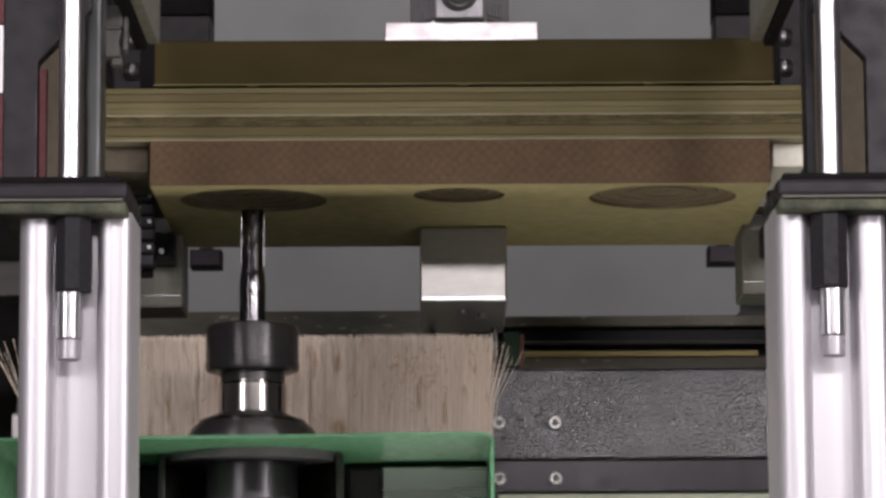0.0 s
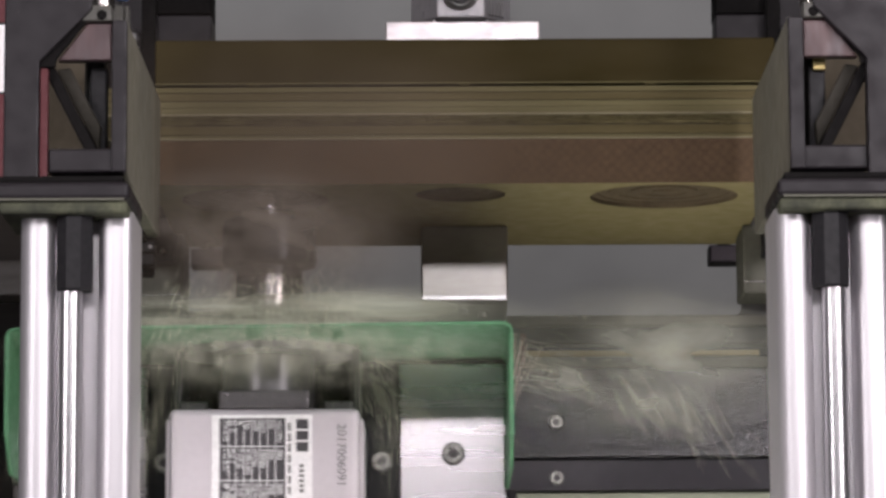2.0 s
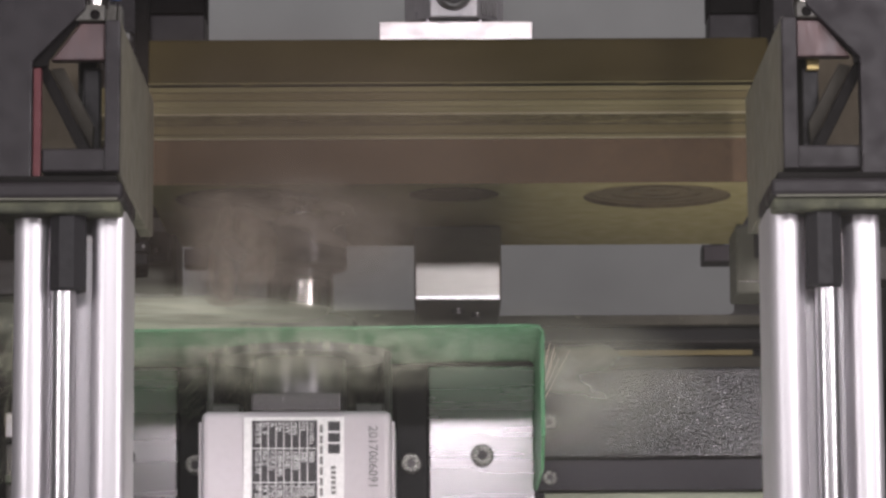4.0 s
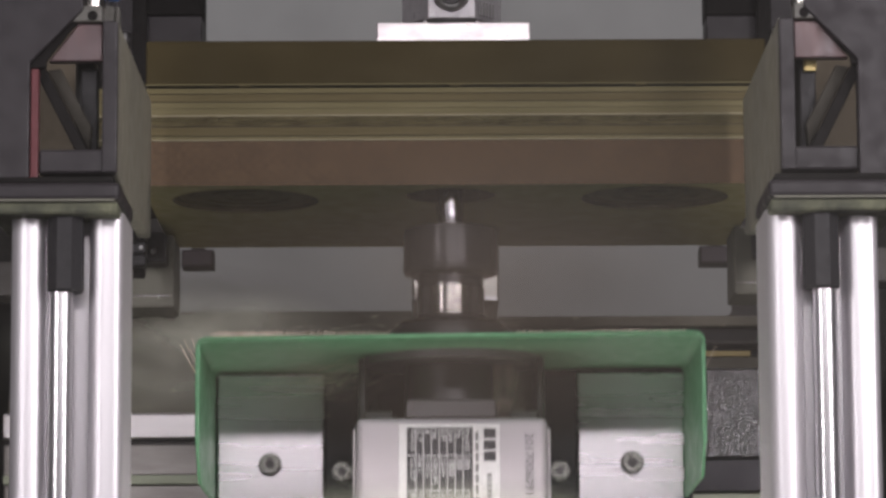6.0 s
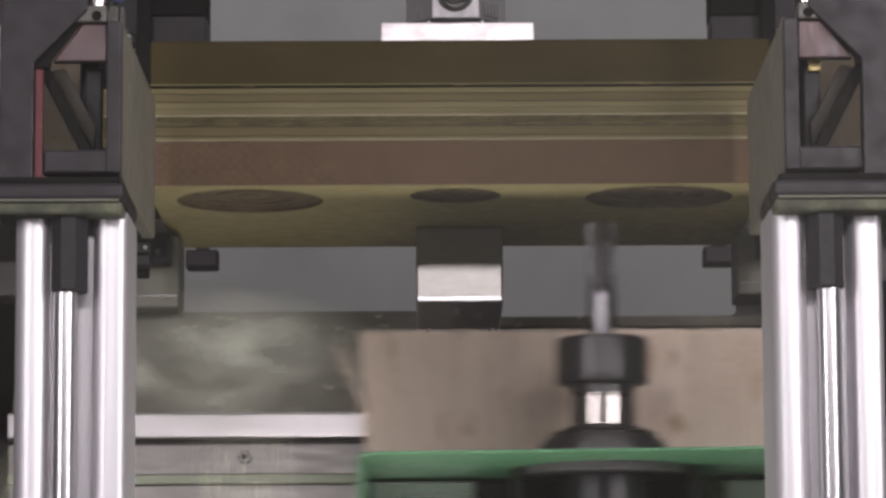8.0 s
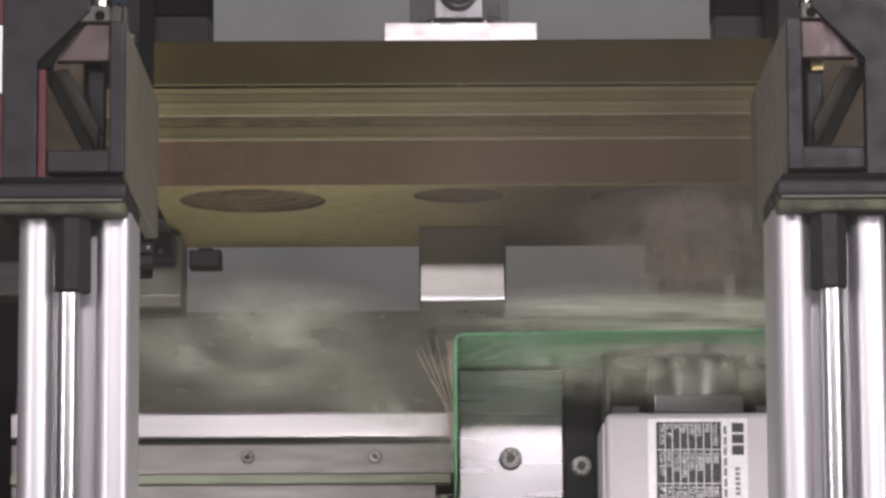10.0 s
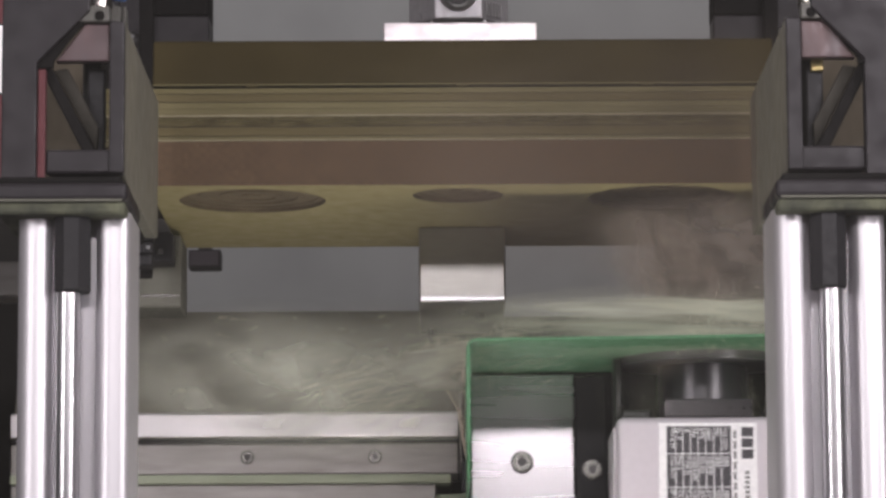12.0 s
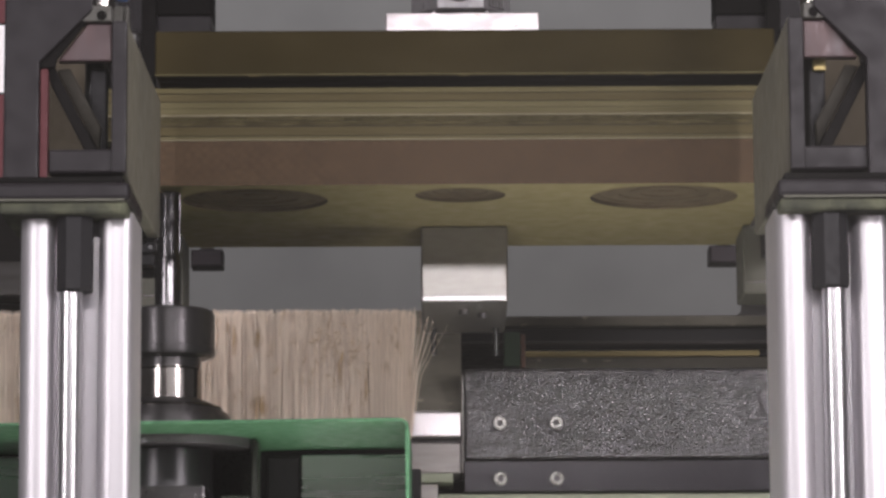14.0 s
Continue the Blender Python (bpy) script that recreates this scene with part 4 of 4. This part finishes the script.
# seconds, x, y, z of the spindle axis
HEAD = [
        (0, -0.1035, 1.963, 1.2842), (0.1, -0.1032, 1.963, 1.2903), (0.2, -0.1026, 1.963, 1.3001), (0.3, -0.1024, 1.963, 1.3081), (0.4, -0.1021, 1.963, 1.318), (0.5, -0.1022, 1.963, 1.3248),
        (0.6, -0.1029, 1.963, 1.3344), (0.7, -0.1026, 1.9609, 1.3385), (0.8, -0.0956, 1.9551, 1.3385), (0.9, -0.0967, 1.9488, 1.3385), (1, -0.105, 1.9486, 1.3385), (1.1, -0.1116, 1.9515, 1.3385),
        (1.2, -0.117, 1.9611, 1.3385), (1.3, -0.1176, 1.9711, 1.3385), (1.4, -0.1129, 1.9747, 1.3385), (1.5, -0.1064, 1.9818, 1.3385), (1.6, -0.097, 1.979, 1.3385), (1.7, -0.0919, 1.9759, 1.3385),
        (1.8, -0.0879, 1.9628, 1.3385), (1.9, -0.0885, 1.9561, 1.3385), (2, -0.0942, 1.946, 1.3385), (2.1, -0.1005, 1.9424, 1.3385), (2.2, -0.1016, 1.939, 1.3385), (2.3, -0.1018, 1.9358, 1.3385),
        (2.4, -0.1074, 1.9323, 1.3385), (2.5, -0.1131, 1.9352, 1.3385), (2.6, -0.1218, 1.9412, 1.3385), (2.7, -0.1265, 1.9454, 1.3385), (2.8, -0.1305, 1.9529, 1.3385), (2.9, -0.1324, 1.964, 1.3385),
        (3, -0.1311, 1.9753, 1.3385), (3.1, -0.1295, 1.9852, 1.3385), (3.2, -0.1229, 1.9919, 1.3385), (3.5, -0.107, 1.988, 1.3385), (3.8, -0.0824, 1.978, 1.3385), (4, -0.0746, 1.959, 1.3385),
        (4.3, -0.0758, 1.941, 1.3385), (4.5, -0.0882, 1.928, 1.3385), (4.6, -0.0966, 1.926, 1.3385), (4.7, -0.1006, 1.926, 1.3385), (4.8, -0.1005, 1.93, 1.3202), (4.9, -0.1005, 1.93, 1.2944),
        (5, -0.0999, 1.93, 1.2777), (5.1, -0.0687, 1.94, 1.2757), (5.2, -0.0127, 1.94, 1.2754), (5.3, 0.0067, 1.94, 1.276), (5.4, 0.007, 1.94, 1.2834), (5.5, 0.0067, 1.94, 1.2883),
        (5.6, 0.0067, 1.94, 1.2996), (5.7, 0.007, 1.94, 1.3048), (5.8, 0.0078, 1.94, 1.3161), (5.9, 0.0072, 1.94, 1.3231), (6, 0.0076, 1.94, 1.333), (6.1, 0.008, 1.9435, 1.3385),
        (6.3, 0.0048, 1.9368, 1.3385), (6.5, -0.0045, 1.9363, 1.3385), (6.7, -0.0044, 1.9526, 1.3385), (6.9, 0.0089, 1.9599, 1.3385), (7, 0.0183, 1.9571, 1.3385), (7.2, 0.0221, 1.9475, 1.3385),
        (7.4, 0.0104, 1.9404, 1.3385), (7.5, 0.0077, 1.9451, 1.3385), (7.6, 0.0063, 1.943, 1.3087), (7.7, 0.0064, 1.943, 1.2833), (7.8, 0.0112, 1.963, 1.2769), (7.9, 0.0316, 1.963, 1.2756),
        (8, 0.0872, 1.963, 1.2765), (8.1, 0.1111, 1.963, 1.2783), (8.2, 0.1165, 1.963, 1.2795), (8.4, 0.1178, 1.963, 1.2984), (8.6, 0.1186, 1.963, 1.3162), (8.8, 0.1181, 1.963, 1.3326),
        (9, 0.1257, 1.963, 1.3385), (9.2, 0.1156, 1.957, 1.3385), (9.4, 0.1048, 1.97, 1.3385), (9.6, 0.1105, 1.984, 1.3385), (9.8, 0.127, 1.988, 1.3385), (10, 0.1344, 1.972, 1.3385),
        (10.2, 0.1262, 1.96, 1.3385), (10.3, 0.1248, 1.9565, 1.3385), (10.5, 0.118, 1.9463, 1.3385), (10.7, 0.1101, 1.9459, 1.3385), (11, 0.0922, 1.9613, 1.3385), (11.2, 0.0903, 1.9778, 1.3385),
        (11.5, 0.103, 1.9988, 1.3385), (11.7, 0.1176, 2.003, 1.3385), (12, 0.1414, 1.9941, 1.3385), (12.2, 0.1471, 1.9743, 1.3385), (12.5, 0.1442, 1.9576, 1.3385), (12.7, 0.1303, 1.9451, 1.3385),
        (12.8, 0.1216, 1.9436, 1.3385), (12.9, 0.1175, 1.9424, 1.3385), (13, 0.1167, 1.925, 1.3178), (13.1, 0.1162, 1.925, 1.292), (13.2, 0.115, 1.925, 1.2796), (13.3, 0.1059, 1.925, 1.2767),
        (13.4, 0.0698, 1.925, 1.2766), (13.5, 0.015, 1.925, 1.2772), (13.6, -0.0458, 1.925, 1.28), (13.7, -0.0844, 1.925, 1.2826), (13.8, -0.1285, 1.925, 1.2853), (13.9, -0.1455, 1.925, 1.287),
        (14, -0.1469, 1.925, 1.2876),
]


plume = veil("sawdust_plume", (.034, .014, .050), "plume", "brown plume of fine sawdust thrown from the cutter", .8)
side_plume = veil("sawdust_plume", (.034, .014, .050), "plume", "brown plume of fine sawdust thrown from the cutter", .8)
hazes = [veil("dust_cloud", (.11, .03, .05), "haze", "thin pale cloud of drifting wood dust") for _ in range(3)]
spray = veil("chip_spray", (.15, .04, .024), "spray", "flat pale sheet of wood chips spraying over the hood")
shroud = veil("dust_shroud", (.088, .02, .048), "shroud", "dark brown whirl of dust round the cutting tool")
# this dust veil also carries the shade that follows the head
mist = veil("dust_shroud", (.21, .018, .10), "mist", "thin brown dust veil, dark enough to shade the boards round the cutting tool")
air_dust = veil("dust_cloud", (.40, .03, .24), "air", "fine pale dust hanging in the air before the machine")
front_spray = veil("chip_spray", (.15, .04, .024), "curtain", "pale curtain of wood chips falling past the hood")
CLUMPS = [chip_clump(k) for k in range(8)]
# bursts of chips: start, end, how many clumps, direction of most (degrees, 0 towards plus x), spread
BURSTS = [(.5, .95, 6, 150, 80), (.6, .9, 3, 265, 30), (1.6, 2.1, 22, 20, 110), (1.75, 2.05, 10, 265, 30), (2.8, 3.3, 12, 0, 40), (3.6, 4.7, 24, 180, 60),
          (5.85, 6.05, 4, 170, 60), (7.0, 7.6, 26, 90, 150), (7.0, 7.66, 34, 268, 40), (8.8, 9.4, 10, 180, 80), (9.8, 10.4, 16, 180, 60), (11.7, 12.1, 12, 180, 40),
          (11.95, 12.95, 50, 180, 30), (11.9, 12.98, 40, 262, 30)]
chips = []
rng = random.Random(11)
for start, end, count, way, spread in BURSTS:
    for k in range(count):
        ob = tagged(new("wood_chips", CLUMPS[rng.randrange(8)]), "pale splinters of wood flying from the cutter", "wood chips", "flying chips", "stuff")
        chips.append((ob, rng.uniform(start, end), radians(rng.gauss(way, spread * .6)), rng.uniform(.15, 1)))


def head_at(t):
    for (a, *p), (b, *q) in zip(HEAD, HEAD[1:]):
        if t <= b:
            return Vector(p).lerp(Vector(q), (t - a) / (b - a))
    return Vector(HEAD[-1][1:])


def motions():
    walk(head, [(t, pose(x, y, z)) for t, x, y, z in HEAD])
    tip = [(0, 1.4102), (.5, 1.4102), (.7, 1.409), (4.8, 1.409), (5.0, 1.412), (5.6, 1.412), (6.1, 1.409), (7.5, 1.409), (7.65, 1.413), (8.4, 1.413), (8.8, 1.409),
           (12.9, 1.409), (13.1, 1.414), (13.5, 1.4165), (13.8, 1.4185), (14, 1.4195)]
    def height(t):
        for (a, p), (b, q) in zip(tip, tip[1:]):
            if t <= b:
                return p + (q - p) * (t - a) / (b - a)
        return tip[-1][1]
    walk(bristle_brush, [(t, pose(x, y + .088, height(t))) for t, x, y, z in HEAD])
    for k, x in ((clamp_left, -.1486), (clamp_right, .1612)):
        rows = [(t, pose(x, 1.69, 1.4425 + d)) for t, d in ((0, .103), (.5, .103), (.6, .093), (.7, .045), (.8, .0), (.9, 0), (7, 0), (14, 0))]
        walk(k, rows)
    walk(press, [(t, pose(.011, 1.91, 1.5275 + d)) for t, d in ((0, 0), (13.15, 0), (13.35, .004), (13.5, .0057), (14, .0053))])

    # plumes hang beside the cutter while it cuts and drop into the motor's shadow between cuts
    rest = Vector((0, 0, -.09))
    def trail(thing_, rows, depth=None):
        out = []
        for t, *v in rows:
            p = head_at(t) + Vector(v[:3])
            out.append((t, pose(p.x, p.y if depth is None else depth, p.z, 0, v[3], 0)))
        walk(thing_, out)
    trail(plume, [(0, *rest, 0), (.5, *rest, 0), (.75, *rest, 0), (1.0, .02, .01, .06, -5), (1.2, .03, .01, .095, -10), (1.5, .034, .01, .098, -18), (1.8, .01, .03, .105, -25),
                  (2.1, -.01, .03, .1, 20), (2.4, .03, .02, .07, -10), (2.7, .045, .01, .098, -14), (3.0, .050, .01, .098, -16), (3.2, .045, .01, .098, -16), (4.0, -.03, 0, .1, 15), (4.6, -.03, 0, .1, 10), (4.8, *rest, 0),
                  (5.8, *rest, 0), (6.1, .02, 0, .09, 0), (6.5, .026, .005, .098, -8), (6.9, .030, .01, .1, -16), (7.2, .012, .0, .112, -35), (7.5, .012, .03, .112, -30), (7.7, *rest, 0),
                  (8.7, *rest, 0), (9, -.02, 0, .098, 8), (9.5, .03, .01, .098, -14), (10, -.005, -.024, .1, 10), (10.3, -.012, -.02, .1, 20), (10.6, .035, .01, .085, -10), (11, .055, .015, .094, -14), (11.3, .045, .015, .098, -16), (11.6, .024, -.0, .102, -20),
                  (11.9, -.008, -.026, .1, -16), (12.2, -.035, -.01, .104, -10), (12.5, -.042, -.01, .108, 4), (12.7, -.044, -.01, .106, 8), (12.9, -.036, 0, .09, 5), (13.05, *rest, 0), (14, *rest, 0)])
    trail(side_plume, [(0, *rest, 0), (1.3, *rest, 0), (1.55, *rest, 0), (1.75, .02, .02, .088, -20), (1.95, *rest, 0), (2.3, *rest, 0), (2.8, *rest, 0), (3.1, .034, .02, .085, -25), (3.6, 0, -.03, .1, 0), (4.5, -.02, .0, .1, 0), (4.8, *rest, 0),
                       (7.0, *rest, 0), (7.2, -.012, .01, .1, 10), (7.45, .02, .03, .1, -20), (7.6, 0, .03, .09, 0), (7.75, *rest, 0),
                       (9.6, *rest, 0), (10, 0, -.03, .11, 0), (10.4, *rest, 0), (11.4, *rest, 0), (11.7, .03, .0, .09, -20), (12.1, -.02, -.02, .085, -12), (12.5, -.034, .01, .085, 0), (12.8, -.038, 0, .08, 6), (13.05, *rest, 0), (14, *rest, 0)])
    down = (0, -.09, -.15, 0)
    trail(spray, [(0, *down), (1.5, *down), (1.8, 0, -.02, .066, 0), (2.1, .03, -.02, .06, 0), (2.4, .05, -.06, -.03, 0), (2.6, *down),
                  (3.4, *down), (3.8, -.05, -.02, .066, 0), (4.6, -.05, -.02, .066, 0), (4.9, *down), (5.9, *down), (6.1, -.05, -.02, .060, 0), (6.25, -.08, -.03, .03, 0), (6.38, *down), (6.95, *down), (7.2, .01, -.03, .066, 0), (7.5, .0, -.04, .062, 0), (7.62, 0, -.06, .05, 0), (7.75, *down),
                  (9.7, *down), (10, -.03, -.02, .066, 0), (10.25, -.04, -.02, .06, 0), (10.42, *down), (11.6, *down), (11.95, -.02, -.03, .066, 0), (12.2, -.04, -.03, .066, 0), (12.5, -.05, -.03, .066, -1), (12.9, -.05, -.03, .062, -2), (13.1, -.06, -.06, .05, 0), (13.3, *down), (14, *down)])
    trail(shroud, [(0, *down), (.55, *down), (.68, 0, -.04, .105, 0), (.85, -.02, -.04, .10, 0), (1.05, *down), (1.55, *down), (1.72, .01, -.05, .105, 0), (2.0, 0, -.05, .105, 8), (2.15, -.01, -.05, .1, 0), (2.35, *down), (3.5, *down), (4.0, 0, -.05, .105, 0), (4.6, 0, -.05, .1, 0), (4.85, *down),
                   (7.0, *down), (7.2, -.01, -.05, .105, 0), (7.45, .0, -.05, .105, 0), (7.6, *down), (9.7, *down), (9.95, 0, -.05, .105, 0), (10.3, .0, -.05, .1, 0), (10.5, *down), (11.55, *down), (11.75, .01, -.05, .1, 0), (12.05, 0, -.05, .1, 0), (12.3, *down), (14, *down)])
    trail(mist, [(0, *down), (.25, *down), (.42, 0, -.062, .135, 0), (.75, 0, -.062, .135, 0), (1.2, 0, -.062, .135, 0), (2.2, 0, -.062, .135, 0), (2.5, .0, -.062, .135, 0), (3.2, .01, -.062, .135, 0), (4.6, 0, -.062, .135, 0), (4.85, *down),
                 (5.8, *down), (6.1, 0, -.062, .135, 0), (6.8, .01, -.062, .135, 0), (7.4, 0, -.062, .135, 0), (7.65, 0, -.05, .06, 0), (7.8, *down), (8.7, *down), (9, 0, -.062, .135, 0), (10.3, 0, -.062, .135, 0), (10.7, .0, -.062, .135, 0),
                 (11.3, .01, -.062, .135, 0), (12.4, 0, -.062, .135, 0), (12.9, -.02, -.062, .135, 0), (13.1, *down), (14, *down)], 1.872)
    trail(front_spray, [(0, *down), (1.7, *down), (2.0, 0, -.11, .035, 0), (2.3, -.02, -.11, .01, 0), (2.5, *down), (3.85, *down), (4.0, 0, -.11, .035, 0), (4.6, 0, -.11, .03, 0), (4.9, *down), (7.0, *down), (7.25, 0, -.11, .03, 0), (7.45, 0, -.112, .034, 0), (7.6, 0, -.112, .034, 0), (7.72, *down),
                        (9.85, *down), (10.0, 0, -.11, .03, 0), (10.2, *down), (11.9, *down), (12.2, .02, -.112, .036, 0), (12.5, .01, -.112, .032, 0), (12.9, -.01, -.112, .03, 0), (13.1, *down), (14, *down)])
    # fine dust gathers in the air before the machine
    walk(air_dust, [(t, pose(x, 1.50, z)) for t, x, z in ((0, 0, .80), (.8, 0, .80), (2.2, -.02, 1.12), (4.5, 0, 1.33), (7.5, .02, 1.36), (11, -.03, 1.37), (14, 0, 1.36))])
    # drifting haze behind the head, rising from below and settling again
    low = 1.20
    paths = [[(0, -.02, 2.10, low), (.6, -.02, 2.10, low), (1.3, .10, 2.10, 1.30), (1.6, .10, 2.1, 1.36), (1.8, .10, 2.1, 1.395), (2.1, .12, 2.10, 1.40), (2.4, .13, 2.1, 1.31), (2.7, .12, 2.1, 1.28), (3.2, .07, 2.1, 1.355), (4.6, .05, 2.1, 1.39), (5.6, .10, 2.1, low), (14, .1, 2.1, low)],
             [(0, -.1, 2.12, low), (4.2, -.1, 2.12, low), (5.3, -.15, 2.12, 1.38), (6.6, -.14, 2.12, 1.42), (7.3, -.13, 2.12, 1.43), (8.2, -.13, 2.1, 1.40), (10.3, -.09, 2.1, 1.415), (11, -.06, 2.1, 1.415), (12, -.10, 2.1, 1.39), (12.8, -.10, 2.1, 1.395), (13.3, -.13, 2.1, 1.38), (13.8, -.15, 2.1, low), (14, -.15, 2.1, low)],
             [(0, .1, 2.09, low), (6.6, .1, 2.09, low), (7.4, .14, 2.09, 1.41), (7.9, .16, 2.09, 1.36), (8.4, .1, 2.09, low), (9.2, .05, 2.09, low), (10.3, .0, 2.09, 1.42), (10.8, -.02, 2.09, 1.42), (11.6, -.03, 2.09, 1.38), (12.2, -.02, 2.1, 1.40), (12.8, -.02, 2.1, 1.425), (13.1, -.04, 2.1, 1.41), (13.5, .06, 2.1, 1.35), (14, .06, 2.1, low)]]
    for ob, rows in zip(hazes, paths):
        walk(ob, [(t, pose(x, y, z)) for t, x, y, z in rows])
    # chips: heaped on the bed, carried up inside the spindle, thrown out flat over the hood, then down to the bed
    for ob, t0, a, power in chips:
        t0 = round(t0 * 30) / 30
        flight = .24 + .2 * power
        out = Vector((math.cos(a), min(math.sin(a), .25) - .10, 0))
        front = out.y < -.6
        turn = pose(0, 0, 0, 0, 0, math.degrees(math.atan2(out.y, out.x)))
        h = head_at(t0)
        start = h + Vector((0, 0, .062))
        reach = (.085 + .045 * power) if front else (.07 + .19 * power)
        rows = [(0, Matrix.Translation((h.x, h.y, 1.09)) @ turn), (max(.04, t0 - .15), Matrix.Translation((h.x, h.y, 1.095)) @ turn),
                (t0 - .04, Matrix.Translation((h.x, h.y, h.z + .03)) @ turn)]
        for k in (0, .25, .5, .75, 1.0):
            if front:
                fall = -.004 * k if k < .6 else -.004 - .38 * (k - .5) ** 2
                p = start + out * (.03 + reach * min(k * 1.5, 1 + .1 * k)) + Vector((0, 0, fall))
                pitch = 5 + 75 * max(0, k - .35) / .65
            else:
                p = start + out * (.03 + reach * k) + Vector((0, 0, -.006 * k - .085 * k * k * (1.2 - power)))
                pitch = 4 + 40 * k * (1.2 - power)
            rows.append((t0 + flight * k, Matrix.Translation(p) @ turn @ pose(0, 0, 0, 0, pitch, 0)))
        p = start + out * (.03 + reach * 1.15)
        rows.append((t0 + flight * 1.6, Matrix.Translation((p.x, p.y, 1.09)) @ turn))
        rows.append((14, Matrix.Translation((p.x, p.y, 1.085)) @ turn))
        walk(ob, rows)


motions()
